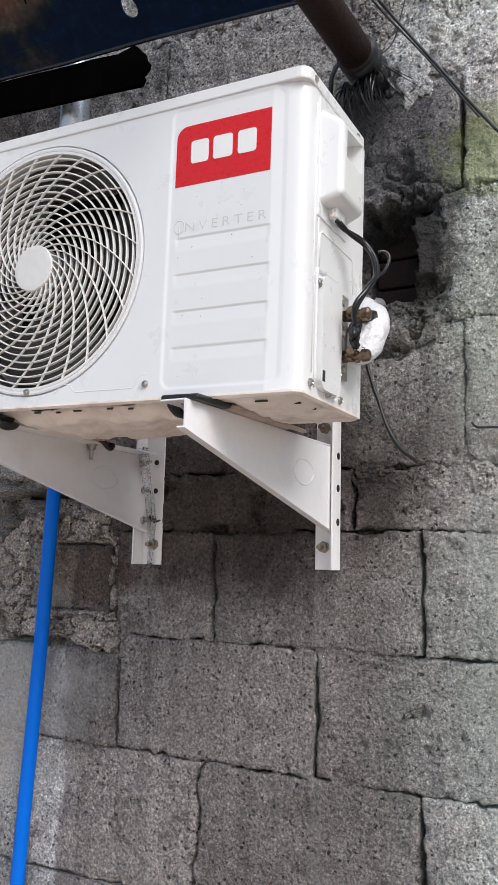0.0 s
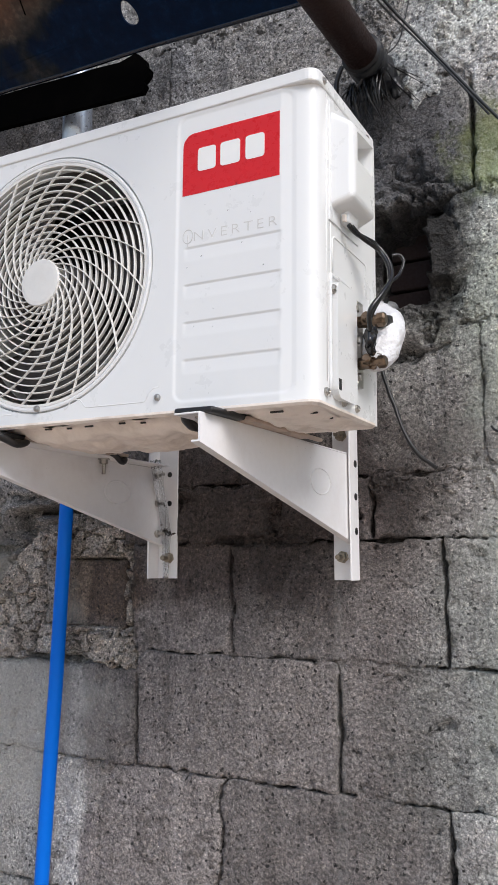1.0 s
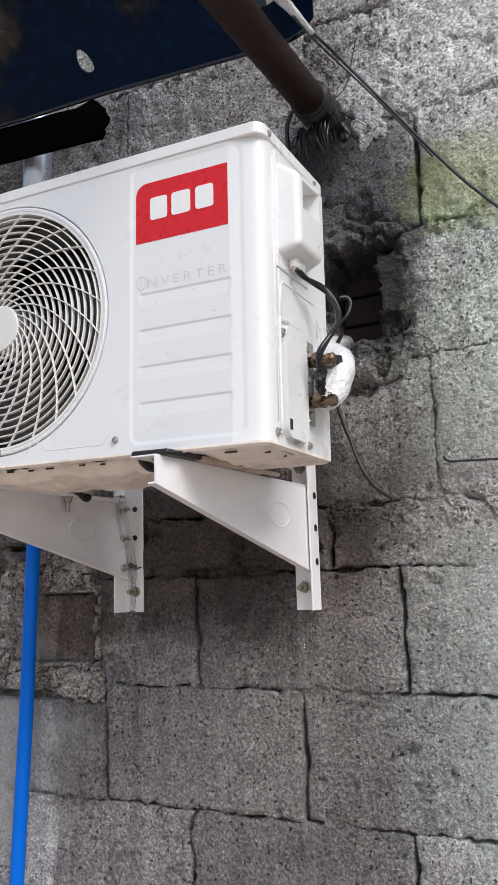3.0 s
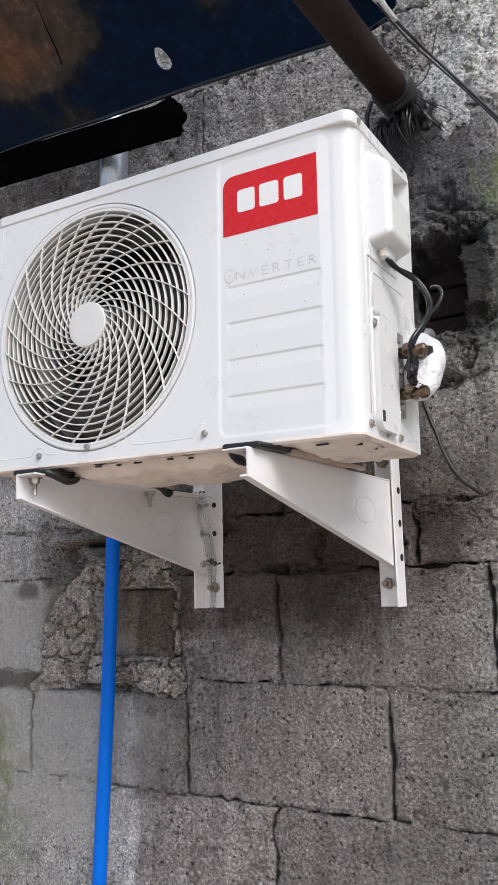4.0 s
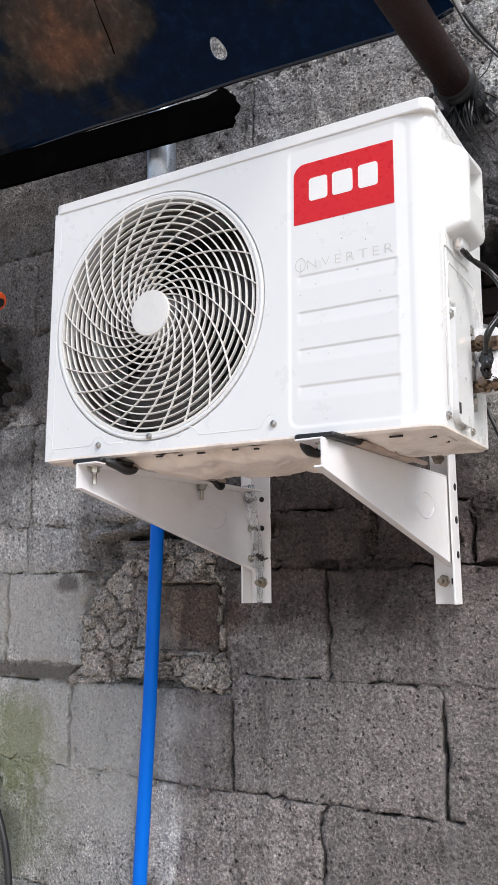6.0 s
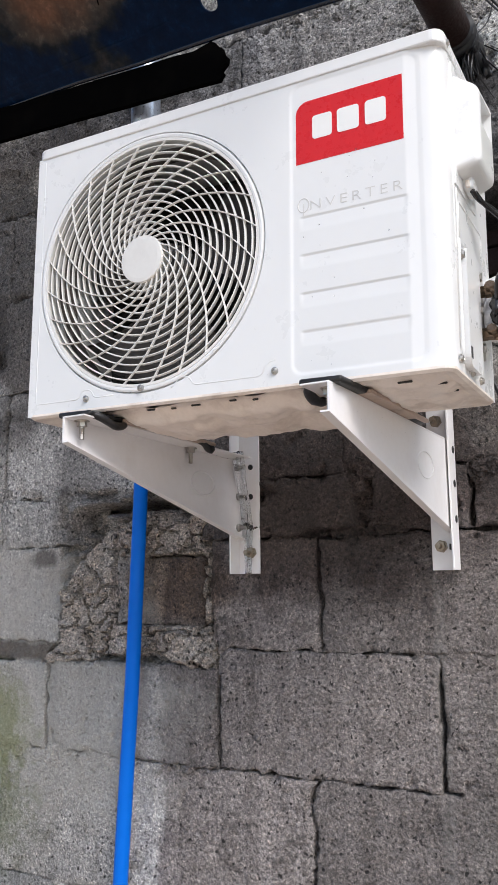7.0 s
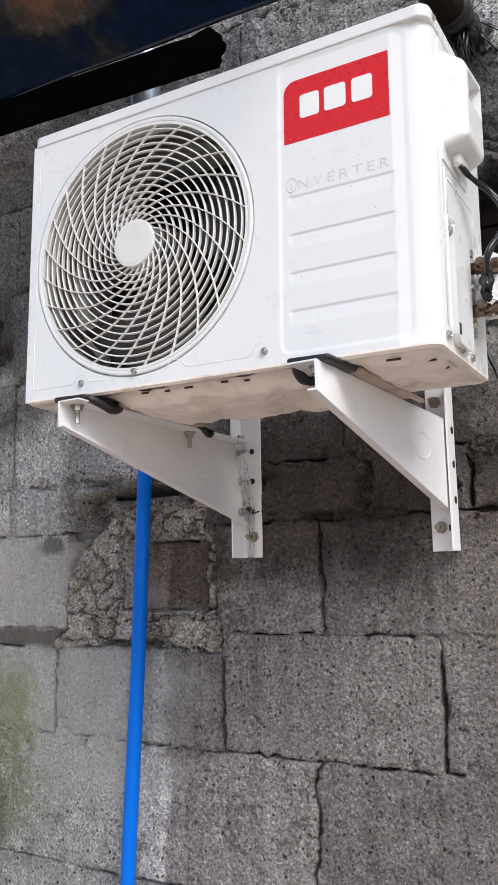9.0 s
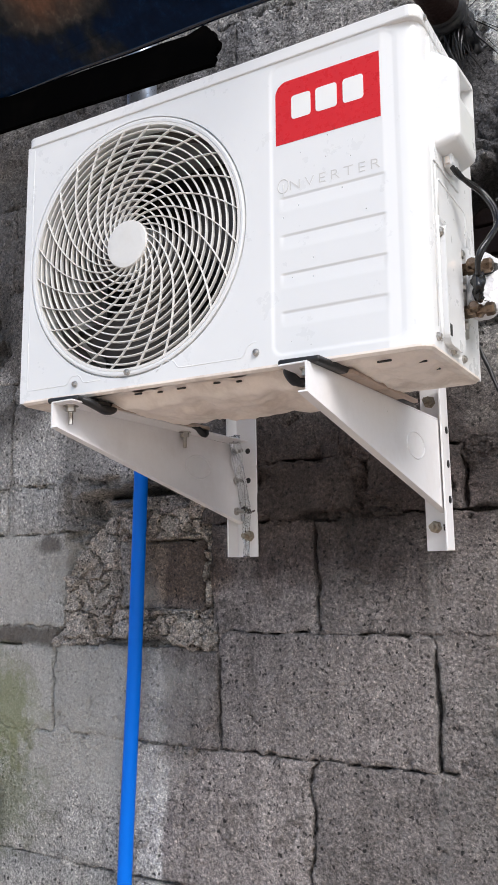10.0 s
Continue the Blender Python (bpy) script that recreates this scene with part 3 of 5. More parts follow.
def pressed(x, z):
    fx = min(x + 0.198, -0.030 - x)
    fz = min(z - 0.014, 0.399 - z)
    r = 0.014
    d = min(fx, fz)
    if fx < r and fz < r:
        d = r - math.hypot(r - fx, r - fz)
    y = 0.0013 * soft(d, 0.006) + 0.19 * max(0.0, x + 0.0475)
    for rz in RIBS:
        if -0.195 < x < -0.044 and rz - 0.03 < z < rz + 0.006:
            run = soft(min(x + 0.185, -0.048 - x), 0.007)
            y += run * 0.0014 * soft(rz - z, 0.0012) * max(0.0, 1 - max(0.0, rz - z) / 0.019)
    y -= 0.0012 * soft(0.0022 - abs(x + 0.2205), 0.002) * (0.02 < z < 0.395)
    return y


xs = [SPLIT - 0.022 + 0.0015 * k for k in range(int(0.2 / 0.0015))]
xs = [x for x in xs if x > SPLIT + 0.0005] 
xs = [SPLIT] + xs + [-0.028]
zs = [0.405 * k / 300 for k in range(301)]
verts, faces = [], []
corner = [(-0.026, 0.0041), (-0.022, 0.0049), (-0.0175, 0.0059), (-0.013, 0.0073), (-0.0092, 0.0092), (-0.006, 0.0117), (-0.0035, 0.0148), (-0.0015, 0.0195), (-0.0004, 0.0248), (0.0, 0.030)]
for z in zs:
    for x in xs:
        verts.append((x, pressed(x, z), z))
    for x, y in corner:
        verts.append((x, y, z))
nx = len(xs) + len(corner)
for j in range(len(zs) - 1):
    for i in range(nx - 1):
        a = j * nx + i
        faces.append((a, a + 1, a + nx + 1, a + nx))
me = bpy.data.meshes.new("service_panel")
me.from_pydata(verts, [], faces)
link_mesh("service_panel", me, WHITE, unit, smooth=True)

# side, far side, back
bm = bmesh.new()
box(bm, (-0.004, 0.0302, 0.0), (0.0, D - 0.001, 0.405), 0.0008)
part("side_panel", bm, WHITE, unit)
part("end_panel", boxed((-W + 0.0005, 0.001, 0.0), (-W + 0.004, D - 0.001, 0.405), 0.001), WHITE, unit)
part("condenser", boxed((-W + 0.006, D - 0.03, 0.012), (-0.2, D - 0.004, 0.4), 0.002), DARK, unit, "dark soiled finned heat exchanger")
part("partition", boxed((-0.2, 0.006, 0.012), (-0.197, D - 0.004, 0.4)), DARK, unit)
part("back_panel", boxed((-0.196, D - 0.004, 0.0), (-0.005, D - 0.001, 0.405), 0.001), WHITE, unit)

# lid with a turned-down rim
bm = bmesh.new()
levels = [(-0.0012, 0.4035), (0.0014, 0.4037), (0.0022, 0.4052), (0.0022, 0.4180), (0.0016, 0.4194), (0.0002, 0.4202), (-0.012, 0.4218), (-0.06, 0.4235)]
rings = []
for grow, z in levels:
    o = rounded(-W - grow, grow, -grow, D + grow, max(0.004, 0.0135 + grow), 5)
    rings.append([bm.verts.new((x, y, z)) for x, y in o])
for a, b in zip(rings, rings[1:]):
    for k in range(len(a)):
        bm.faces.new((a[k], a[(k + 1) % len(a)], b[(k + 1) % len(a)], b[k]))
bm.faces.new(rings[-1])
bm.faces.new(rings[0][::-1])
part("top_cover", bm, WHITE, unit)

# base pan, seen from below
bm = bmesh.new()
rings = []
for grow, z in [(-0.001, 0.0035), (0.0009, 0.003), (0.0009, 0.0), (-0.003, -0.003), (-0.012, -0.001), (-0.03, 0.003)]:
    o = rounded(-W - grow, grow, -grow, D + grow, max(0.003, 0.014 + grow), 5)
    rings.append([bm.verts.new((x, y, z)) for x, y in o])
for a, b in zip(rings, rings[1:]):
    for k in range(len(a)):
        bm.faces.new((a[k], a[(k + 1) % len(a)], b[(k + 1) % len(a)], b[k]))
bm.faces.new(rings[-1])
bm.faces.new(rings[0])
pan = part("base_pan", bm, UNDER, unit, "stained off-white underside")


def drawn(x, y):
    """Depth of the deep-drawn bottom below the rim."""
    def field(xa, xb, ya, yb, r):
        return soft(min(x - xa, xb - x, y - ya, yb - y), r)
    z = 0.017 * field(-0.478, -0.182, 0.04, 0.208, 0.026) + 0.005 * field(-0.112, -0.028, 0.035, 0.2, 0.024)
    z += 0.006 * field(-0.44, -0.27, 0.085, 0.165, 0.02) - 0.007 * field(-0.25, -0.205, 0.07, 0.14, 0.016)
    z -= 0.004 * field(-0.36, -0.33, 0.05, 0.19, 0.012)
    return -0.0006 - z + 0.004 * fbm(x, y, 16, 3) + 0.003 * fbm(x, y, 50, 3)


nx, ny = 110, 40
verts = [(-W + 0.016 + (W - 0.03) * i / nx, 0.014 + (D - 0.028) * j / ny, 0) for j in range(ny + 1) for i in range(nx + 1)]
verts = [(x, y, drawn(x, y)) for x, y, z in verts]
faces = [(j * (nx + 1) + i, (j + 1) * (nx + 1) + i, (j + 1) * (nx + 1) + i + 1, j * (nx + 1) + i + 1) for j in range(ny) for i in range(nx)]
me = bpy.data.meshes.new("drawn_bottom")
me.from_pydata(verts, [], faces)
link_mesh("drawn_bottom", me, UNDER, pan, smooth=True)
for sx, sy, sl in ((-0.075, 0.03, 0.018), (-0.042, 0.055, 0.02), (-0.05, 0.085, 0.016), (-0.032, 0.1, 0.012), (-0.07, 0.12, 0.01), (-0.43, 0.022, 0.012), (-0.395, 0.028, 0.008), (-0.36, 0.024, 0.014), (-0.3, 0.022, 0.01), (-0.27, 0.03, 0.008)):
    part("drain_slot", boxed((sx, sy, -0.0045), (sx + sl, sy + 0.003, -0.002), 0.0008), DARK, pan)

# pressed lines on the fan half
line = [(-0.613, 0.398), (-0.613, 0.022), (-0.610, 0.018), (-0.538, 0.018), (-0.533, 0.020), (-0.529, 0.027), (-0.524, 0.030), (-0.515, 0.030), (-0.510, 0.027), (-0.506, 0.020), (-0.501, 0.018), (-0.377, 0.018), (-0.372, 0.020), (-0.366, 0.028), (-0.361, 0.030), (-0.352, 0.030), (-0.347, 0.027), (-0.342, 0.020), (-0.337, 0.018), (-0.245, 0.018), (-0.240, 0.021), (-0.236, 0.03), (-0.229, 0.035), (-0.222, 0.036)]
for piece in (line[:11] + [(-0.472, 0.018)], [(-0.376, 0.018)] + line[12:]):
    part("pressed_line", tube(bmesh.new(), [(x, 0.0004, z) for x, z in piece], 0.00095, 6), WHITE, unit, smooth=True)
for x in (0.034, 0.047):
    part("pressed_line", tube(bmesh.new(), [(-0.0004, x, 0.03), (-0.0004, x, 0.386)], 0.0015, 6), WHITE, unit, smooth=True)
part("pressed_line", tube(bmesh.new(), [(-0.0002, 0.052, 0.172), (-0.0002, 0.052, 0.214), (-0.0002, 0.058, 0.22), (-0.0002, 0.168, 0.22), (-0.0002, 0.174, 0.214), (-0.0002, 0.174, 0.172)], 0.0016, 6), WHITE, unit, smooth=True)


def screw(p, axis, r=0.0038, parent=None):
    s = part("screw", lathe(bmesh.new(), [(r * 1.25, -0.0015), (r * 1.25, 0.0008), (r, 0.001), (r * 0.9, 0.003), (r * 0.5, 0.0037), (r * 0.3, 0.0022)], p, axis, 14), STEEL, parent, "zinc-plated screw", smooth=False)
    return s


for x, z in ((-0.222, 0.022), (-0.519, 0.0175), (-0.424, 0.0222)):
    screw((x, -0.003 if x == -0.424 else -0.001, z), (0, -1, 0), parent=unit)
for y, z in ((0.03, 0.0165), (0.086, 0.012), (0.132, 0.012), (0.022, 0.411), (0.178, 0.409)):
    screw((0.0015, y, z), (1, 0, 0), 0.0042, unit)

# grille
grille = part("grille", lathe(bmesh.new(), [(R_OPEN, 0.012), (R_OPEN, -0.001), (R_OPEN - 0.004, -0.001), (R_OPEN - 0.004, 0.012)], (FC[0], 0.0, FC[1]), (0, 1, 0), 120, False), GRILLE_WHITE, unit, "white spiral fan grille")


def dome(r):
    """The grille bulges a little towards its middle."""
    return -0.006 * (1 - (r / R_OPEN) ** 2)


part("hub_cap", lathe(bmesh.new(), [(0.032, 0.014), (0.0345, 0.012), (0.0347, -0.0072), (0.0335, -0.0092), (0.028, -0.0098), (0.0, -0.0100)], (FC[0], 0.0, FC[1]), (0, 1, 0), 48), GRILLE_WHITE, grille)


def hoop(r):
    bm = bmesh.new()
    w = 0.00105
    prof = [(r - w * 0.7, 0.0058), (r - w, 0.001), (r - w * 0.4, 0.0002), (r + w * 0.4, 0.0002), (r + w, 0.001), (r + w * 0.7, 0.0058)]
    seg = 96
    rings = [[bm.verts.new((FC[0] + q * math.cos(2 * math.pi * k / seg), h + dome(r), FC[1] + q * math.sin(2 * math.pi * k / seg))) for k in range(seg)] for q, h in prof]
    for a, b in zip(rings, rings[1:] + rings[:1]):
        for k in range(seg):
            bm.faces.new((a[k], a[(k + 1) % seg], b[(k + 1) % seg], b[k]))
    return bm


N_HOOP = 13
for k in range(N_HOOP):
    part("ring", hoop(0.0445 + (R_OPEN - 0.0105 - 0.0445) * k / (N_HOOP - 1)), GRILLE_WHITE, grille, smooth=False)
# spokes follow an even spiral out from the hub
bm = bmesh.new()
prev = None
for k in range(37):
    r = 0.0335 * ((R_OPEN - 0.001) / 0.0335) ** (k / 36)
    a = radians(-25 + 52 * math.log(0.1753 / r))
    half = 0.00108 / r
    ring = [bm.verts.new((r * math.cos(a + q * half), h + dome(r), r * math.sin(a + q * half))) for q, h in ((-0.8, 0.0028), (-1, -0.0004), (-0.5, -0.0012), (0.5, -0.0012), (1, -0.0004), (0.8, 0.0028))]
    if prev:
        for j in range(6):
            bm.faces.new((prev[j], prev[(j + 1) % 6], ring[(j + 1) % 6], ring[j]))
    prev = ring
spoke = part("spoke", bm, GRILLE_WHITE, grille)
spoke.location = (FC[0], 0, FC[1])
for k in range(1, 24):
    s = new("spoke", spoke.data)
    s.parent = grille
    s.location = (FC[0], 0, FC[1])
    s.rotation_euler = (0, -2 * math.pi * k / 24, 0)

# shroud, fan
bm = bmesh.new()
seg = 72
rings = [[bm.verts.new((FC[0] + r * math.cos(2 * math.pi * k / seg), y, FC[1] + r * math.sin(2 * math.pi * k / seg))) for k in range(seg)] for r, y in ((R_OPEN + 0.001, 0.012), (R_OPEN + 0.001, 0.07), (R_OPEN + 0.006, 0.078), (R_OPEN + 0.009, 0.078), (R_OPEN + 0.004, 0.012))]
for a, b in zip(rings, rings[1:]):
    for k in range(seg):
        bm.faces.new((a[k], a[(k + 1) % seg], b[(k + 1) % seg], b[k]))
part("shroud", bm, FAN, unit, "soiled inner air ring")
fan = part("fan", lathe(bmesh.new(), [(0.04, 0.10), (0.044, 0.098), (0.044, 0.05), (0.04, 0.045), (0.012, 0.043), (0.0, 0.043)], (FC[0], 0, FC[1]), (0, 1, 0), 32), FAN, unit, "grey plastic axial fan")
for b in range(3):
    bm = bmesh.new()
    cols = []
    for i in range(10):
        r = 0.042 + (0.165 - 0.042) * i / 9
        col = []
        for j in range(9):
            span = radians(62 + 26 * i / 9)
            a = radians(120 * b + 20) + span * (j / 8 - 0.3) - radians(20) * i / 9
            col.append(bm.verts.new((FC[0] + r * math.cos(a), 0.048 + 0.055 * (j / 8) - 0.012 * math.sin(math.pi * j / 8), FC[1] + r * math.sin(a))))
        cols.append(col)
    for a, c in zip(cols, cols[1:]):
        for j in range(8):
            bm.faces.new((a[j], a[j + 1], c[j + 1], c[j]))
    bmesh.ops.solidify(bm, geom=bm.faces[:], thickness=0.0025)
    part("blade", bm, FAN, fan, smooth=True)

# label: red film with plain white shapes
plate = part("label", prism(bmesh.new(), [(x, 0.0009, z) for x, z in rounded(-0.191, -0.049, 0.289, 0.374, 0.017, 8, (0, 1, 0, 0))], (0, 0.0008, 0)), RED, unit, "glossy red label with three plain white shapes")
for a, b in ((-0.168, -0.141), (-0.134, -0.105), (-0.097, -0.07)):
    part("mark", prism(bmesh.new(), [(x, 0.0004, z) for x, z in rounded(a, b, 0.319, 0.351, 0.004, 3)], (0, 0.0008, 0)), LABEL_WHITE, plate)


def lettering(text, size, x, z, width):
    cu = bpy.data.curves.new("lettering", 'FONT')
    cu.body, cu.size, cu.extrude = text, size, 0.0002
    cu.space_character = 1.35
    cu.offset = -0.0003
    tmp = bpy.data.objects.new("lettering_source", cu)
    scene.collection.objects.link(tmp)
    bpy.context.view_layer.update()
    me = bpy.data.meshes.new_from_object(tmp.evaluated_get(bpy.context.evaluated_depsgraph_get()))
    bpy.data.objects.remove(tmp)
    lo, hi = min(v.co.x for v in me.vertices), max(v.co.x for v in me.vertices)
    k = width / (hi - lo)
    for v in me.vertices:
        v.co = Vector((x + (v.co.x - lo) * k, 0.0011 - v.co.z, z + v.co.y))
    return link_mesh("lettering", me, LETTER, unit, "thin grey lettering")


lettering("NVERTER", 0.0185, -0.172, 0.2245, 0.12)
bm = bmesh.new()
pts = [(-0.1815 + 0.0075 * math.cos(2 * math.pi * k / 28), 0.0014, 0.2325 + 0.0092 * math.sin(2 * math.pi * k / 28)) for k in range(29)]
tube(bm, pts, 0.0007, 6)
tube(bm, [(-0.1815, 0.0014, 0.2345), (-0.1815, 0.0014, 0.219)], 0.0007, 6)
part("lettering", bm, LETTER, unit)

# handle and terminal cover on the side
bm = bmesh.new()
out = [(0.0, 0.043, 0.254), (0.0, 0.043, 0.384), (0.0, 0.138, 0.396), (0.0, 0.138, 0.254)]
face = [(0.031, 0.049, 0.264), (0.031, 0.049, 0.364), (0.031, 0.130, 0.372), (0.031, 0.130, 0.264)]
va = [bm.verts.new(p) for p in out]
vb = [bm.verts.new(p) for p in face]
for k in range(4):
    bm.faces.new((va[k], va[(k + 1) % 4], vb[(k + 1) % 4], vb[k]))
bm.faces.new(va[::-1])
# the hand hold is sunk into the outer face
hold = [(0.031, 0.062, 0.318), (0.031, 0.062, 0.356), (0.031, 0.121, 0.360), (0.031, 0.121, 0.318)]
deep = [(-0.024, 0.066, 0.326), (-0.02, 0.066, 0.366), (-0.02, 0.117, 0.368), (-0.024, 0.117, 0.326)]
vh = [bm.verts.new(p) for p in hold]
vd = [bm.verts.new(p) for p in deep]
for k in range(4):
    n = (k + 1) % 4
    bm.faces.new((vb[k], vb[n], vh[n], vh[k]))
    bm.faces.new((vh[k], vh[n], vd[n], vd[k]))
bm.faces.new(vd)
es = [e for e in bm.edges if all(v in vb or v in va for v in e.verts) and not all(v in va for v in e.verts)]
bmesh.ops.bevel(bm, geom=es, offset=0.008, segments=5, affect='EDGES', profile=0.5)
cover = part("service_cover", bm, WHITE, unit, "white moulded cover with a hand hold")
part("flange", boxed((-0.001, 0.0395, 0.236), (0.0022, 0.142, 0.398), 0.0009), WHITE, cover)
part("cable_outlet", boxed((0.0, 0.074, 0.243), (0.014, 0.110, 0.262), 0.005, 4), WHITE, cover, smooth=True)
part("clip", boxed((0.006, 0.070, 0.244), (0.011, 0.0755, 0.253), 0.001), UNDER, cover)

# valve cover plate and valves
plate = part("valve_cover", prism(bmesh.new(), [(0.0, y, z) for y, z in rounded(0.047, 0.114, 0.012, 0.16, 0.014, 6)], (0.009, 0, 0)), WHITE, unit)
part("rim", tube(bmesh.new(), smooth_path([(0.0015, 0.042, 0.014), (0.0015, 0.042, 0.15), (0.0015, 0.052, 0.166), (0.0015, 0.108, 0.166), (0.0015, 0.119, 0.156)], 5), 0.0024, 8), WHITE, plate, smooth=True)
part("slot", boxed((0.0085, 0.05, 0.022), (0.0096, 0.058, 0.036), 0.0003), BLACK, plate)
for y, z in ((0.047, 0.148), (0.118, 0.148), (0.118, 0.045)):
    screw((0.004, y, z), (1, 0, 0), 0.005, plate)
backing = part("valve_plate", boxed((0.0, 0.112, 0.04), (0.006, 0.145, 0.155), 0.001), STEEL, unit, "bare metal valve plate")
for z, k in ((0.126, 1.15), (0.07, 1.0)):
    v = part("valve", lathe(bmesh.new(), [(0.008, 0.0), (0.008, 0.008), (0.0078 * k, 0.009), (0.0078 * k, 0.017), (0.0052, 0.018), (0.0052, 0.028), (0.0084 * k, 0.029), (0.0084 * k, 0.037), (0.0065, 0.040), (0.0, 0.040)], (0.004, 0.127, z), (1, 0, 0.0), 6 if k == 1 else 8), BRASS, unit, "tarnished brass service valve")
    part("nut", lathe(bmesh.new(), [(0.0095, 0.0), (0.0095, 0.014), (0.007, 0.018), (0.0, 0.018)], (0.022, 0.127, z), (0.15, 1, 0.25), 6), BRASS, v)
    part("cap", lathe(bmesh.new(), [(0.0068, 0.0), (0.0068, 0.007), (0.005, 0.009), (0.0, 0.009)], (0.02, 0.121, z + 0.002), (0.1, -1, 0.3), 8), BRASS, v)
part("insulation_end", tube(bmesh.new(), smooth_path([(0.03, 0.134, 0.078), (0.034, 0.142, 0.09), (0.033, 0.15, 0.1)], 4), 0.0078, 16, 0.5), BLACK, unit, "black foam pipe insulation", smooth=True)
part("insulation_end", tube(bmesh.new(), [(0.03, 0.14, 0.128), (0.034, 0.16, 0.133)], 0.0092, 16, 0.3), BLACK, unit, "black foam pipe insulation", smooth=True)
runs = (
    ([(0.013, 0.076, 0.24), (0.018, 0.092, 0.233), (0.031, 0.124, 0.228), (0.047, 0.129, 0.205), (0.054, 0.12, 0.177), (0.048, 0.098, 0.15), (0.037, 0.085, 0.126), (0.033, 0.096, 0.104)], 0.0033),
    ([(0.015, 0.082, 0.24), (0.022, 0.1, 0.23), (0.036, 0.126, 0.219), (0.048, 0.127, 0.196), (0.052, 0.116, 0.168), (0.045, 0.098, 0.144), (0.035, 0.092, 0.12), (0.031, 0.1, 0.1)], 0.003),
    ([(0.052, 0.118, 0.17), (0.06, 0.135, 0.186), (0.063, 0.145, 0.205), (0.058, 0.144, 0.215), (0.05, 0.138, 0.214)], 0.0022),
)
for path, radius in runs:
    part("connecting_cable", tube(bmesh.new(), smooth_path(path, 8), radius, 10), CABLE, unit, "glossy black power cable", smooth=True)

for k, (dx, dy, dz, w) in enumerate(((0.031, 0.104, 0.098, 0.0075), (0.028, 0.112, 0.088, 0.006), (0.03, 0.114, 0.106, 0.005))):
    bm = bmesh.new()
    lump(bm, (dx, dy, dz), (w, w, w * 1.6), k + 2.0, 0.6, 3)
    part("cable_tape", bm, CABLE, unit, "black taped cable joint", smooth=True)
for y, z in ((0.118, 0.1), (0.124, 0.052), (0.116, 0.142)):
    part("hex_nut", lathe(bmesh.new(), [(0.0055, 0.0), (0.0055, 0.005), (0.0038, 0.0055), (0.0, 0.0055)], (0.006, y, z), (1, 0.1, 0), 6), STEEL, unit)

# the refrigerant lines, wrapped in white tape, into the wall
bundle = part("wrapped_pipe", tube(bmesh.new(), smooth_path([(0.02, -0.3, 1.902), (0.021, -0.284, 1.922), (0.021, -0.262, 1.95), (0.013, -0.236, 1.976), (-0.015, -0.205, 1.984), (-0.065, -0.165, 1.98), (-0.105, -0.06, 2.04), (-0.105, 0.11, 2.1)], 10), lambda s: 0.009 + 0.016 * min(1, s * 5) ** 0.7, 24, 0.25), TAPE, smooth=True)
tagged(bundle, "white tape-wrapped insulated pipes from the valves into the wall", "pipe")

# ---- brackets ----


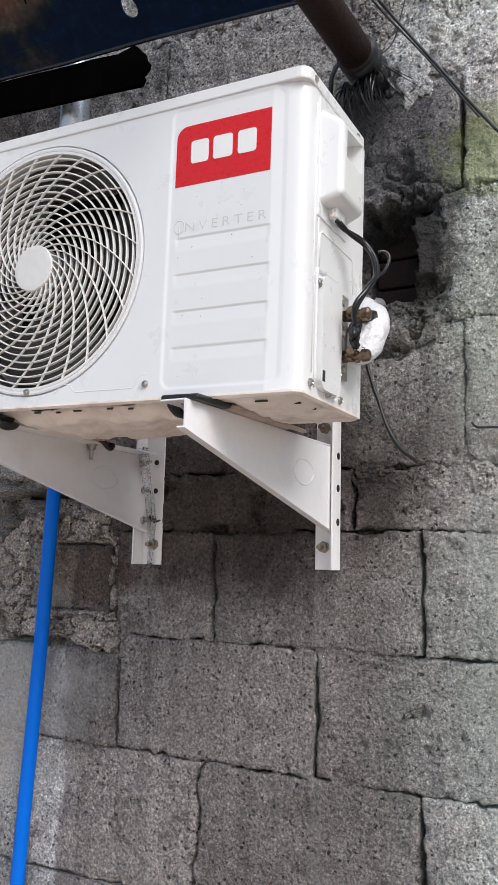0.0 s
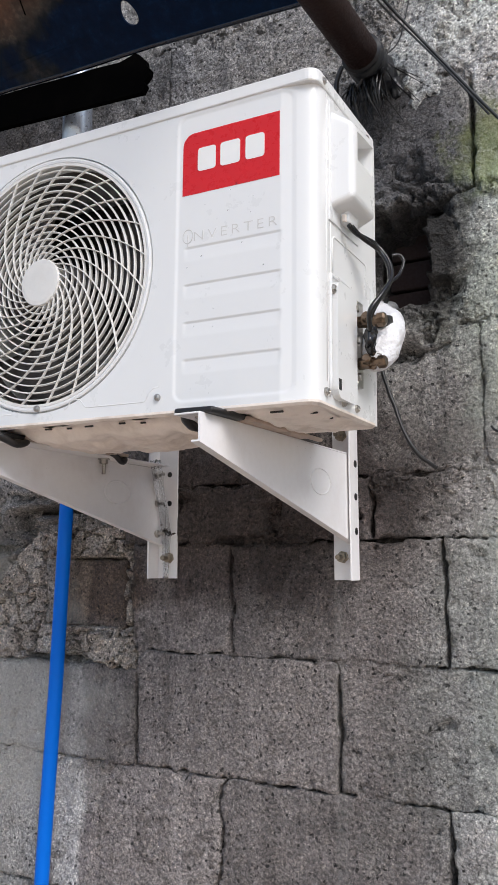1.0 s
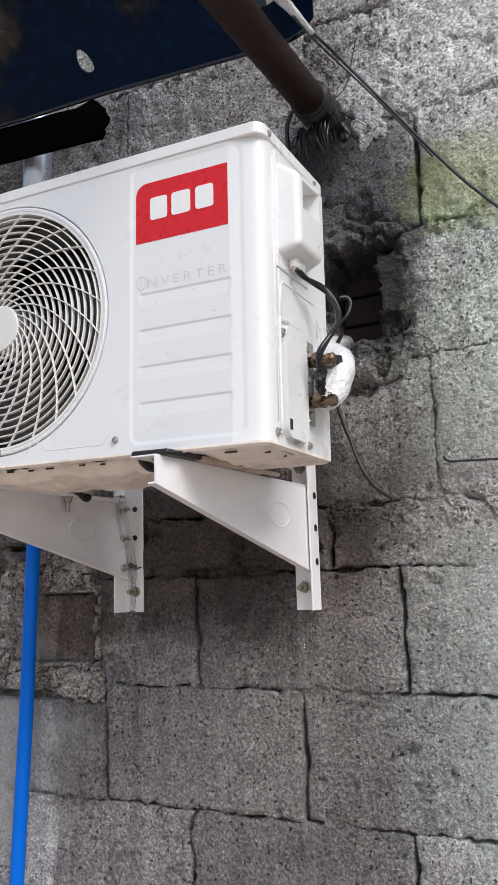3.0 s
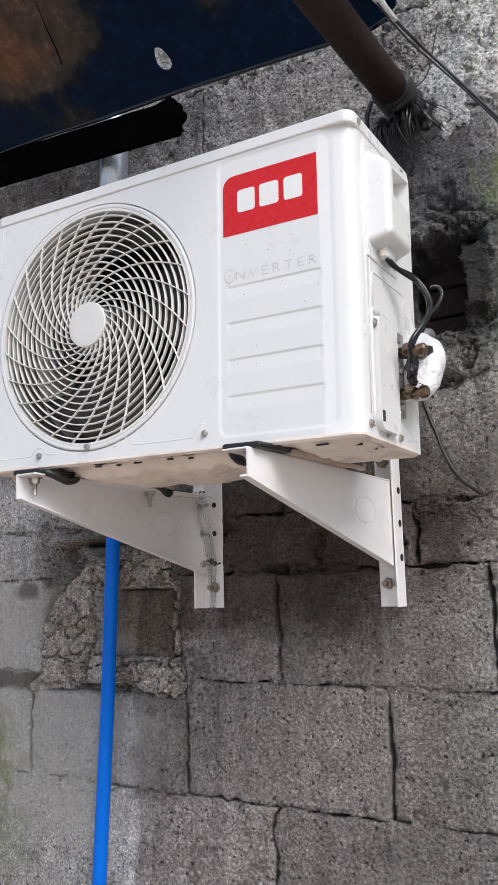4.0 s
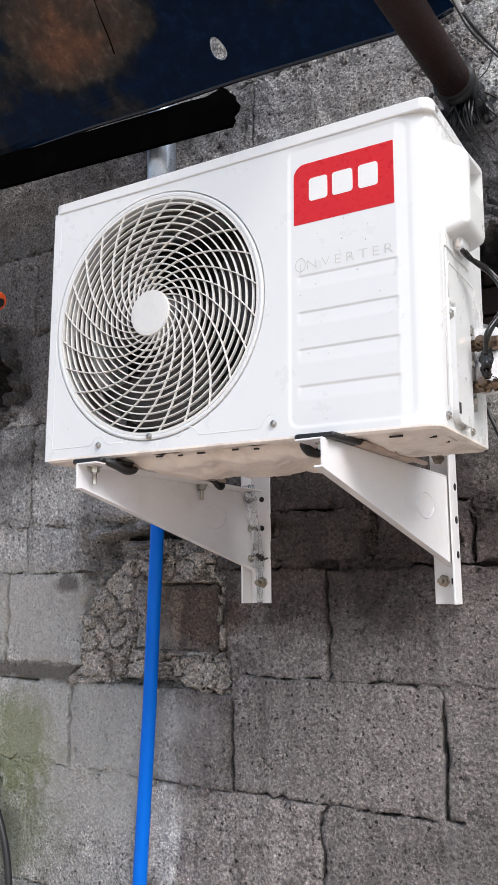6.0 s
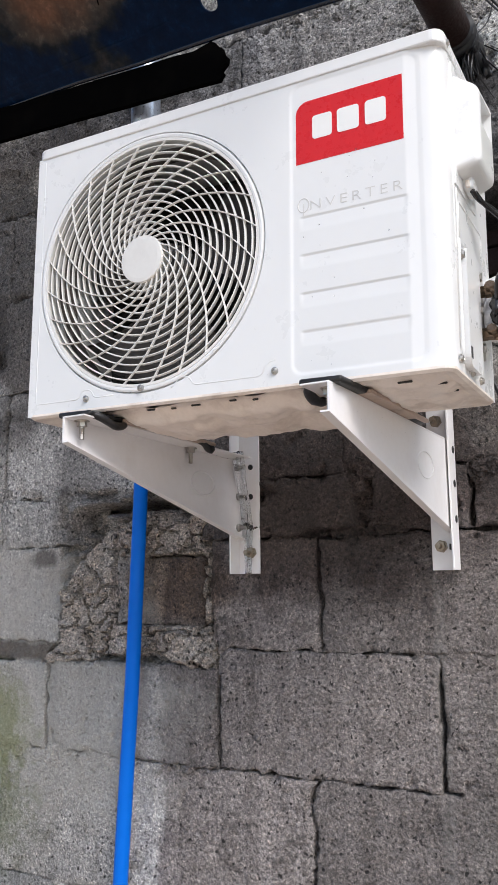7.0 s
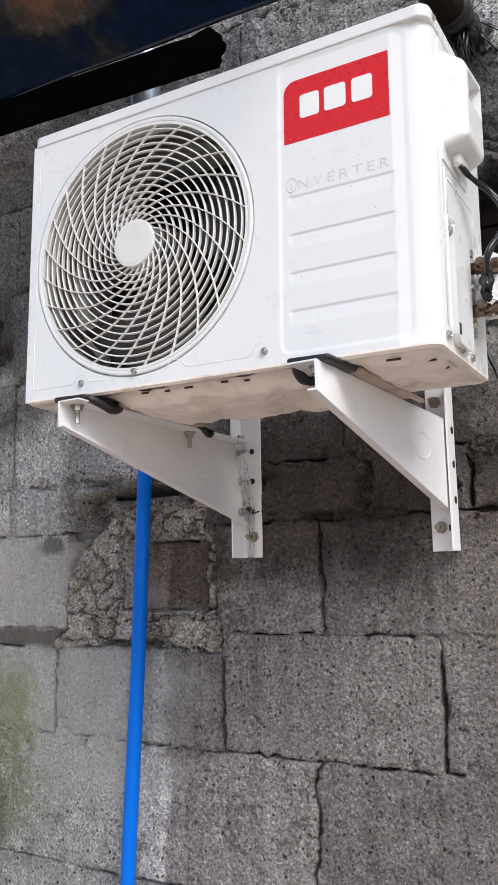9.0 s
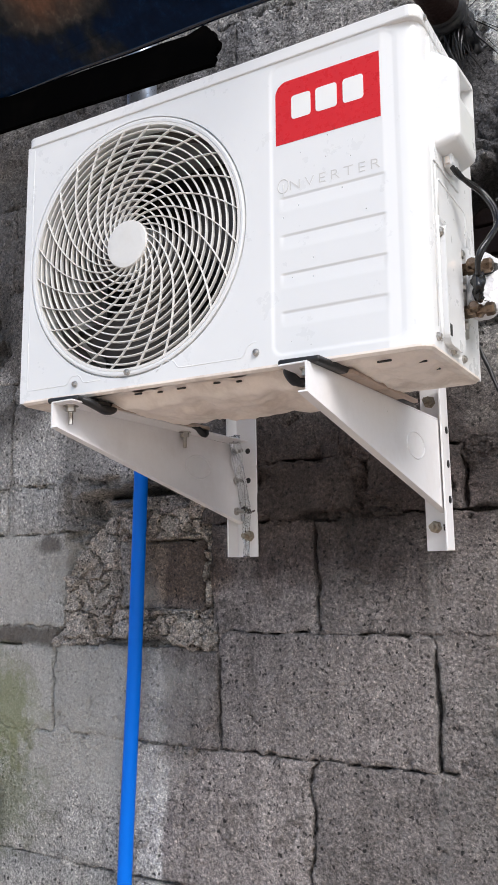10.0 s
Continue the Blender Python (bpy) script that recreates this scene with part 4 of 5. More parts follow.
def bracket(name, x, side, tip, label):
    """side: +1 when the flanges turn towards +x."""
    b = thing(name, pose(x, 0, 1.62), label, "bracket", "brackets under the unit")
    zt = 0.208
    t = 0.0025
    # web: a tapering plate at right angles to the wall
    web = prism(bmesh.new(), [(0, -0.002, zt - 0.002), (0, tip, zt), (0, tip, zt - 0.033), (0, -0.004, 0.062)], (t * side, 0, 0))
    w = part("web", web, BRACKET, b)
    part("top_flange", boxed((min(0, 0.038 * side), tip, zt - 0.001), (max(0, 0.038 * side), -0.03, zt + 0.0015), 0.0008), BRACKET, b)
    d = Vector((0, -0.004 - tip, 0.062 - (zt - 0.033)))
    a0 = Vector((0, tip, zt - 0.033))
    lip = prism(bmesh.new(), [a0, a0 + d, a0 + d + Vector((0.012 * side, 0, 0)), a0 + Vector((0.012 * side, 0, 0))], (0, -0.0008, -0.0022))
    part("bottom_lip", lip, BRACKET, b)
    part("stiffening_ring", tube(bmesh.new(), [(t * side if side > 0 else 0.0002, -0.137 + 0.036 * math.cos(2 * math.pi * k / 32), 0.153 + 0.02 * math.sin(2 * math.pi * k / 32)) for k in range(33)], 0.0013, 6), BRACKET, w, smooth=True)
    # upright angle bolted to the wall
    off = -0.0035 * side
    part("upright", boxed((min(off, off - 0.003 * side), -0.036, 0.0), (max(off, off - 0.003 * side), -0.002, 0.272), 0.0006), BRACKET, b)
    part("wall_plate", boxed((min(off, off + 0.042 * side), -0.0045, 0.0), (max(off, off + 0.042 * side), -0.001, 0.272), 0.0006), BRACKET, b)
    for z in (0.195, 0.14, 0.083):
        if side < 0:
            part("bolt_hole", lathe(bmesh.new(), [(0.0062, 0.0), (0.0062, 0.0006), (0.0, 0.0006)], (0.0066, -0.014, z - 0.003), (1, 0, 0), 14), BLACK, b, "dark bolt hole")
            continue
        part("bolt", lathe(bmesh.new(), [(0.0072, -0.002), (0.0072, 0.004), (0.0065, 0.0045), (0.0035, 0.005), (0.0035, 0.016), (0.0, 0.016)], (t if side > 0 else 0.0035, -0.02, z), (1, 0, 0), 8), STEEL, b, "zinc-plated bolt")
        part("bolt_hole", lathe(bmesh.new(), [(0.0052, 0.0), (0.0052, 0.0006), (0.0, 0.0006)], (0.021 * side, -0.0046, z), (0, -1, 0), 14), BLACK, b, "dark bolt hole")
    for z in ((0.038,) if side > 0 else (0.038, 0.243)):
        part("anchor_bolt", lathe(bmesh.new(), [(0.0105, 0.0), (0.0105, 0.002), (0.0085, 0.0025), (0.0085, 0.010), (0.0045, 0.0105), (0.0045, 0.024), (0.0, 0.024)], (0.022 * side, -0.0045, z), (0, -1, 0), 6), ANCHOR, b, "rust-tinged anchor bolt")
    part("slot", boxed((0.008 * side - 0.0015, -0.0052, 0.032), (0.008 * side + 0.0015, -0.004, 0.042)), BLACK, b)
    # rubber pads and the bolts that hold the unit's feet
    for k, (y, ln) in enumerate(((tip + 0.052, 0.105), (-0.185, 0.06))):
        pad = boxed((0.014 * side - 0.028, y - ln * 0.42, zt + 0.0015), (0.014 * side + 0.026, y + ln * 0.42, zt + 0.0095), 0.0035, 3)
        for v in pad.verts:
            v.co.z += 0.0022 * fbm(v.co.x, v.co.y, 35, tip + k)
            v.co.y += 0.006 * fbm(v.co.x, v.co.y, 20, k + 3)
        part("rubber_pad", pad, BLACK, b, "black rubber pad", smooth=True)
        # the pad's edge sags over the flange
        sag = smooth_path([(0.03 * side, y - ln * 0.36, zt + 0.006), (0.042 * side, y - ln * 0.2, zt + 0.0015), (0.044 * side, y + ln * 0.05, zt - 0.007), (0.04 * side, y + ln * 0.3, zt - 0.002), (0.03 * side, y + ln * 0.42, zt + 0.005)], 5)
        part("pad_lip", tube(bmesh.new(), sag, lambda q: 0.003 + 0.0032 * math.sin(math.pi * q), 8, 0.4), BLACK, b, smooth=True)
        part("foot_bolt", lathe(bmesh.new(), [(0.0105, 0.0), (0.0105, 0.002), (0.0072, 0.0022), (0.0072, 0.009), (0.0036, 0.0095), (0.0036, 0.011), (0.0031, 0.0115), (0.0036, 0.012), (0.0031, 0.0135), (0.0036, 0.015), (0.0031, 0.0165), (0.0036, 0.018), (0.0031, 0.0195), (0.0034, 0.027), (0.0, 0.0275)], (0.012 * side, (tip + 0.026) if k == 0 else y - 0.004, zt - 0.001), (0, 0, -1), 6), STEEL, b, "threaded foot bolt with nut")
    return b


bracket("wall_bracket", -0.531, 1, -0.485, "white powder-coated steel bracket on the fan side")
bracket("wall_bracket", -0.134, -1, -0.478, "white powder-coated steel bracket on the valve side")
for x, y0, y1 in ((-0.499, -0.405, -0.165), (-0.132, -0.39, -0.165)):
    rail = part("foot_rail", boxed((x - 0.015, y0, 1.8298), (x + 0.015, y1, 1.8352), 0.0012), FOOT)
    tagged(rail, "pressed steel foot strip of the unit on the bracket", "rail")

# ---- canopy, rod, cables, pipes ----
def canopy_z(x, y):
    return 2.66 - 0.15 * (x + 0.5) - 0.8 * (y + 0.2) + 0.003 * fbm(x, y, 4, 1.0)


bm = bmesh.new()
hole_c, hole_r = (-0.482, -0.190), (0.0165, 0.0175)
# sheet carried on unseen to y -1.5 to hold sky light off the left
outline = [(-0.008, -1.5), (-0.008, -0.205), (-0.018, -0.181), (-0.04, -0.169), (-0.07, -0.162), (-0.15, -0.157), (-0.33, -0.148), (-0.47, -0.141), (-0.69, -0.128), (-0.85, -0.121), (-1.06, -0.106), (-1.28, -0.091), (-1.9, -0.05), (-1.9, -1.5)]
seg = 48


def ring_point(a):
    """Where a ray from the vent hole meets the sheet's outline."""
    ca, sa = math.cos(a), math.sin(a)
    best = 9.0
    for (ax, ay), (bx, by) in zip(outline, outline[1:] + outline[:1]):
        ex, ey = bx - ax, by - ay
        den = ca * ey - sa * ex
        if abs(den) < 1e-9:
            continue
        t = ((ax - hole_c[0]) * ey - (ay - hole_c[1]) * ex) / den
        s = ((ax - hole_c[0]) * sa - (ay - hole_c[1]) * ca) / den
        if t > 1e-6 and -1e-6 <= s <= 1 + 1e-6:
            best = min(best, t)
    return best


angles = sorted([2 * math.pi * k / 96 for k in range(96)] + [math.atan2(y - hole_c[1], x - hole_c[0]) % (2 * math.pi) for x, y in outline])
cols = []
for a in angles:
    far = ring_point(a)
    near = 1 / math.hypot(math.cos(a) / hole_r[0], math.sin(a) / hole_r[1]) * (1 + 0.06 * math.sin(3 * a))
    col = []
    for k in range(7):
        d = near + (far - near) * (k / 6) ** 1.6
        x, y = hole_c[0] + d * math.cos(a), hole_c[1] + d * math.sin(a)
        col.append(bm.verts.new((x, y, canopy_z(x, y))))
    cols.append(col)
for k in range(len(cols)):
    a, b = cols[k], cols[(k + 1) % len(cols)]
    for j in range(6):
        bm.faces.new((a[j], a[j + 1], b[j + 1], b[j]))
bmesh.ops.remove_doubles(bm, verts=bm.verts[:], dist=0.00005)
bmesh.ops.recalc_face_normals(bm, faces=bm.faces[:])
bmesh.ops.solidify(bm, geom=bm.faces[:], thickness=0.004)
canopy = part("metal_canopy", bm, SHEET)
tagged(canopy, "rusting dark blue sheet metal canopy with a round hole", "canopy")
part("crease", tube(bmesh.new(), [(x, y, canopy_z(x, y) - 0.0045) for x, y in ((-0.712, -0.224), (-0.705, -0.25), (-0.7, -0.28), (-0.69, -0.32), (-0.68, -0.36))], 0.0015, 6), CHAR, canopy)

part("rolled_edge", tube(bmesh.new(), [(x, y, canopy_z(x, y) - 0.001) for x, y in outline[3:13]], 0.0048, 12), EDGE, canopy, "glossy dark blue rolled edge", smooth=True)

# charred board hanging behind the canopy's lower edge, broken off at one end
edge = [(-0.503, 2.536), (-0.495, 2.548), (-0.499, 2.556), (-0.487, 2.566), (-0.485, 2.578), (-0.494, 2.588), (-0.496, 2.6), (-0.508, 2.606), (-0.51, 2.615), (-0.52, 2.622)]
top = [(x, 2.62 - 0.085 * (x + 0.5) - 0.009 * max(0.0, min(1.0, (x + 1.3) / 0.25)) + 0.0025 * fbm(x, 0, 14)) for x in [-0.56 - 0.06 * k for k in range(24)]]
low = [(x, 2.536 - 0.08 * (x + 0.5) + 0.0015 * fbm(x, 1, 14)) for x in [-0.55 - 0.06 * k for k in range(24)]]
board = part("charred_board", prism(bmesh.new(), [(x, -0.122, z) for x, z in edge + top + low[::-1]], (0, 0.012, 0)), CHAR)
tagged(board, "blackened board with a broken end below the canopy", "board")
rod = part("support_pipe", tube(bmesh.new(), [(-0.068, 0.06, 2.487), (-0.068, -0.3, 2.488), (-0.068, -0.95, 2.49)], 0.0295, 28), BROWN, smooth=True)
tagged(rod, "dark brown painted steel support pipe set into the wall", "pipe")

# torn plastic tied round the pipe's end
wrap = part("torn_plastic_wrap", tube(bmesh.new(), smooth_path([(-0.068, -0.012, 2.487), (-0.066, -0.03, 2.485), (-0.069, -0.055, 2.488), (-0.068, -0.08, 2.487), (-0.068, -0.1, 2.487)], 5), lambda s: 0.0325 + 0.0022 * math.sin(s * 26), 24, 0.12), TORN, smooth=True)
tagged(wrap, "shreds of black plastic tied round the support pipe", "plastic wrap")
random.seed(7)
for k in range(64):
    a = random.uniform(0, 1)
    x, z = -0.1 + 0.075 * a, 2.455 + 0.03 * a * random.random()
    ln = random.uniform(0.025, 0.085)
    sway = random.uniform(-0.03, 0.03) + 0.05 * (a - 0.4)
    pts = smooth_path([(x, -0.055 - 0.02 * random.random(), z), (x + sway * 0.4, -0.05 - 0.03 * random.random(), z - ln * 0.5), (x + sway, -0.03 - 0.02 * random.random(), z - ln)], 5)
    w = random.uniform(0.0008, 0.0034)
    bm = bmesh.new()
    prev = None
    for i, p in enumerate(pts):
        ww = w * (1 - 0.75 * i / (len(pts) - 1))
        q = Vector((ww * math.cos(k + i * 0.2), ww * math.sin(k + i * 0.2), 0))
        ring = [bm.verts.new(p + q), bm.verts.new(p + Vector((0, 0.0007, 0))), bm.verts.new(p - q), bm.verts.new(p - Vector((0, 0.0007, 0)))]
        if prev:
            for j in range(4):
                bm.faces.new((prev[j], prev[(j + 1) % 4], ring[(j + 1) % 4], ring[j]))
        prev = ring
    part("shred", bm, TORN, wrap)
bm = bmesh.new()
for k in range(5):
    lump(bm, (-0.085 + 0.06 * random.random(), -0.03 - 0.02 * random.random(), 2.43 + 0.05 * random.random()), (0.008, 0.007, 0.013), k * 1.1, 1.1, 3)
part("crumpled_film", bm, TORN, wrap, smooth=True)["kind"] = "stuff"
part("hanging_loop", tube(bmesh.new(), smooth_path([(-0.118, -0.06, 2.5), (-0.128, -0.062, 2.47), (-0.126, -0.06, 2.42), (-0.118, -0.055, 2.36), (-0.1, -0.05, 2.3)], 6), 0.0042, 8), BLACK, wrap)

wire = part("overhead_cable", tube(bmesh.new(), smooth_path([(0.007, -0.474, 2.478), (-0.017, -0.267, 2.527), (-0.023, -0.182, 2.548), (-0.03, -0.06, 2.584), (0.042, -0.02, 2.487), (0.125, -0.018, 2.366), (0.21, -0.02, 2.258), (0.42, -0.02, 2.03), (0.75, -0.02, 1.8)], 8), 0.0027, 8), WIRE, smooth=True)
tagged(wire, "thin dusty black cable crossing the block wall", "cable")
part("strand", tube(bmesh.new(), smooth_path([(-0.017, -0.267, 2.521), (-0.026, -0.187, 2.542), (-0.036, -0.062, 2.579), (0.036, -0.026, 2.487), (0.12, -0.024, 2.362)], 8), 0.0017, 6), WIRE, wire)
part("tape_sleeve", tube(bmesh.new(), smooth_path([(-0.002, -0.417, 2.488), (-0.0115, -0.333, 2.509), (-0.018, -0.258, 2.53), (-0.023, -0.18, 2.548)], 6), lambda s: 0.0105 * (1 - 0.55 * s), 12, 0.3), TAPE, wire, "white tape sleeve")
scrap = part("plastic_scrap", prism(bmesh.new(), [(-0.09, -0.31, 2.52), (-0.075, -0.3, 2.545), (-0.05, -0.3, 2.552), (-0.03, -0.29, 2.54), (-0.045, -0.3, 2.525)], (0.001, -0.001, 0.0005)), TORN)
tagged(scrap, "torn scrap of plastic film caught on the support pipe", "plastic")
twig = part("tie_wire", tube(bmesh.new(), smooth_path([(-0.05, -0.05, 2.5), (-0.025, -0.03, 2.535), (-0.01, -0.022, 2.6), (-0.005, -0.018, 2.63)], 6), 0.0012, 6), WIRE)
tagged(twig, "thin tie wire standing off the support pipe", "wire")

cord = part("hanging_cord", tube(bmesh.new(), smooth_path([(-0.08, 0.03, 2.1), (-0.082, -0.03, 2.03), (-0.068, -0.04, 1.965), (-0.046, -0.045, 1.9), (-0.027, -0.048, 1.85), (-0.005, -0.05, 1.815), (0.023, -0.05, 1.793)], 12), 0.0033, 8, 0.5), BLACK, smooth=True)
tagged(cord, "black twisted cord hanging from the hole in the wall", "cord")

pvc = part("blue_pipe", tube(bmesh.new(), [(-0.738, -0.03, 2.1), (-0.744, -0.03, 1.765), (-0.758, -0.03, 1.42), (-0.776, -0.03, 1.11), (-0.8, -0.03, 0.6), (-0.825, -0.03, 0.0)], 0.0139, 24), BLUE, smooth=True)
tagged(pvc, "bright blue plastic water pipe standing against the wall", "pipe")
up = part("grey_pipe", tube(bmesh.new(), [(-0.731, -0.046, 2.18), (-0.731, -0.046, 3.2)], 0.031, 24), GREY_PIPE, smooth=True)
tagged(up, "dull galvanised downpipe behind the unit", "pipe")
part("socket", tube(bmesh.new(), [(-0.731, -0.046, 2.16), (-0.731, -0.046, 2.3)], 0.035, 24), GREY_PIPE, up, smooth=True)

# water still running off the unit
WATER, wnt, wb = nodes_of("clear_water", 0.02)
wb.inputs["Transmission Weight"].default_value = 1.0
wb.inputs["IOR"].default_value = 1.33
wb.inputs["Base Color"].default_value = (0.96, 0.97, 0.98, 1)
trickle = part("water_trickle", tube(bmesh.new(), smooth_path([(-0.505, -0.05, 1.838), (-0.507, -0.052, 1.815), (-0.511, -0.03, 1.79), (-0.509, -0.012, 1.74), (-0.513, -0.01, 1.69), (-0.511, -0.009, 1.645), (-0.514, -0.009, 1.622)], 6), lambda q: 0.0042 - 0.0022 * q, 8, 0.5), WATER, smooth=True)
tagged(trickle, "clear water running down the bracket from the unit", "water")
part("strand", tube(bmesh.new(), smooth_path([(-0.53, -0.04, 1.832), (-0.526, -0.03, 1.79), (-0.527, -0.012, 1.75), (-0.525, -0.01, 1.7)], 6), lambda q: 0.003 - 0.0018 * q, 8, 0.5), WATER, trickle, smooth=True)
bm = bmesh.new()
rows = []
for j in range(25):
    q = j / 24
    half = 0.013 - 0.006 * q
    rows.append([bm.verts.new((-0.512 + half * (i / 8 - 0.5) * 2 + 0.002 * fbm(q, i, 2.0), -0.05 + 0.039 * min(1.0, q * 1.6) - 0.0025 * fbm(i * 0.3, q, 6.0, 2.0), 1.838 - 0.218 * q)) for i in range(9)])
for p, r in zip(rows, rows[1:]):
    for i in range(8):
        bm.faces.new((p[i], p[i + 1], r[i + 1], r[i]))
bmesh.ops.solidify(bm, geom=bm.faces[:], thickness=0.0012)
part("sheet", bm, WATER, trickle, smooth=True)
random.seed(21)
for x, z0 in ((-0.514, 1.62), (-0.156, 1.62)):
    for k in range(7):
        z = z0 - 0.03 - 0.085 * k - 0.04 * random.random()
        ln = random.uniform(0.008, 0.022)
        xx = x + random.uniform(-0.006, 0.006)
        drop = part("falling_drop", tube(bmesh.new(), smooth_path([(xx, -0.012, z), (xx, -0.012, z - ln * 0.5), (xx, -0.012, z - ln)], 3), lambda q: 0.0004 + 0.0016 * math.sin(math.pi * q), 8), WATER, trickle, smooth=True)

random.seed(33)
bead = bmesh.new()


def drops(m, count, place, normal):
    """Flattened beads of water scattered over a face of a thing."""
    for k in range(count):
        size = random.uniform(0.0005, 0.0011)
        c = m @ Vector(place())
        n = m.to_3x3() @ Vector(normal)
        lathe(bead, [(size, -0.0001), (size * 0.95, size * 0.3), (size * 0.6, size * 0.65), (0.0, size * 0.75)], c, n, 8)


drops(UNIT, 16, lambda: (random.uniform(-0.19, -0.03), 0.0002, random.uniform(0.02, 0.3)), (0, -1, 0))
drops(UNIT, 30, lambda: (random.uniform(-0.61, -0.22), 0.0, 0.405 - 0.05 * random.random() ** 2), (0, -1, 0))
drops(UNIT, 40, lambda: (random.uniform(-0.61, -0.22), 0.0, 0.003 + 0.02 * random.random()), (0, -1, 0))
drops(pose(-0.134, 0, 1.62), 40, lambda: (0.0, random.uniform(-0.4, -0.16), random.uniform(0.165, 0.2)), (1, 0, 0))
drops(pose(-0.531, 0, 1.62), 25, lambda: (0.0025, random.uniform(-0.4, -0.16), random.uniform(0.165, 0.2)), (1, 0, 0))
beads = part("water_drops", bead, WATER, smooth=True)
tagged(beads, "small clear water drops on the white enamel", "water drops", kind="stuff")

# washing lance with its hose
lance = thing("spray_lance", pose(-0.871, -0.35, 2.18), "orange nozzle of a pressure washer lance held to the unit", "lance")
tip = part("nozzle", lathe(bmesh.new(), [(0.005, -0.002), (0.0075, 0.0), (0.0169, 0.001), (0.0182, 0.004), (0.0182, 0.022), (0.0159, 0.026), (0.0159, 0.085), (0.0135, 0.09), (0.0, 0.09)], (0, 0, 0), (-0.83, -0.1, 0.46), 22), ORANGE, lance, "orange plastic nozzle")
part("orifice", lathe(bmesh.new(), [(0.0085, 0.0), (0.0085, 0.003), (0.0, 0.003)], (0.0035, 0.0004, -0.002), (-0.83, -0.1, 0.46), 14), BLACK, tip)
part("tube", tube(bmesh.new(), [(-0.07, -0.008, 0.039), (-0.5, -0.06, 0.277)], 0.008, 12), STEEL, lance)
part("hose", tube(bmesh.new(), smooth_path([(-0.5, -0.06, 0.277), (-0.62, -0.05, 0.2), (-0.5, 0.03, -0.2), (-0.25, 0.06, -0.5), (-0.108, 0.05, -0.728), (-0.025, 0.05, -0.874), (0.03, 0.05, -1.015), (0.06, 0.03, -1.3), (0.1, -0.05, -1.7), (0.2, -0.2, -2.12), (0.4, -0.4, -2.172)], 10), 0.0065, 10), BLACK, lance, "black high-pressure hose", smooth=True)

# ---- wall details ----
def crumbled(name, x0, x1, z0, z1, count, seed, inside, base, deep):
    """Broken stones packed in mortar: flat-topped fragments of many sizes with dark gaps between."""
    rng = np.random.default_rng(seed)
    sx, sz = rng.uniform(x0, x1, count), rng.uniform(z0, z1, count)
    high, weight = rng.uniform(0.0, 0.016, count), 0.022 * rng.random(count) ** 3
    tilt = rng.normal(0, 0.22, (count, 2))

    def depth(x, z):
        wx, wz = x + 0.02 * fbm(x, z, 22, 3.0), z + 0.02 * fbm(x, z, 22, 6.0)
        d = np.hypot(sx - wx, (sz - wz) * 1.35) - weight
        k, second = np.argpartition(d, 1)[:2]
        crack = max(0.0, 1 - (d[second] - d[k]) / 0.0048)
        y = base - high[k] + tilt[k, 0] * (wx - sx[k]) + tilt[k, 1] * (wz - sz[k]) + 0.024 * crack
        y += 0.005 * fbm(x, z, 40, seed) + 0.003 * fbm(x, z, 120, seed)
        m = inside(x, z)
        return y + deep * max(0.0, min(1.0, (m - 0.96) * 9))

    gx = [x0 + 0.0025 * k for k in range(int((x1 - x0) / 0.0025))]
    gz = [z0 + 0.0025 * k for k in range(int((z1 - z0) / 0.0025))]
    return link_mesh(name, grid_mesh(name, gx, gz, depth), RUBBLE, wall, "lumpy broken stone and mortar infill")


def beside_inset(x, z):
    held = max(abs(x + 0.724) / 0.104, abs(z - 1.592) / 0.066)
    return max(in_patch(x, z), 1 + (1 - held))


rubble = crumbled("rubble_infill", -1.005, -0.57, 1.44, 1.755, 95, 5, beside_inset, 0.008, 0.05)
rubble["kind"] = "stuff"


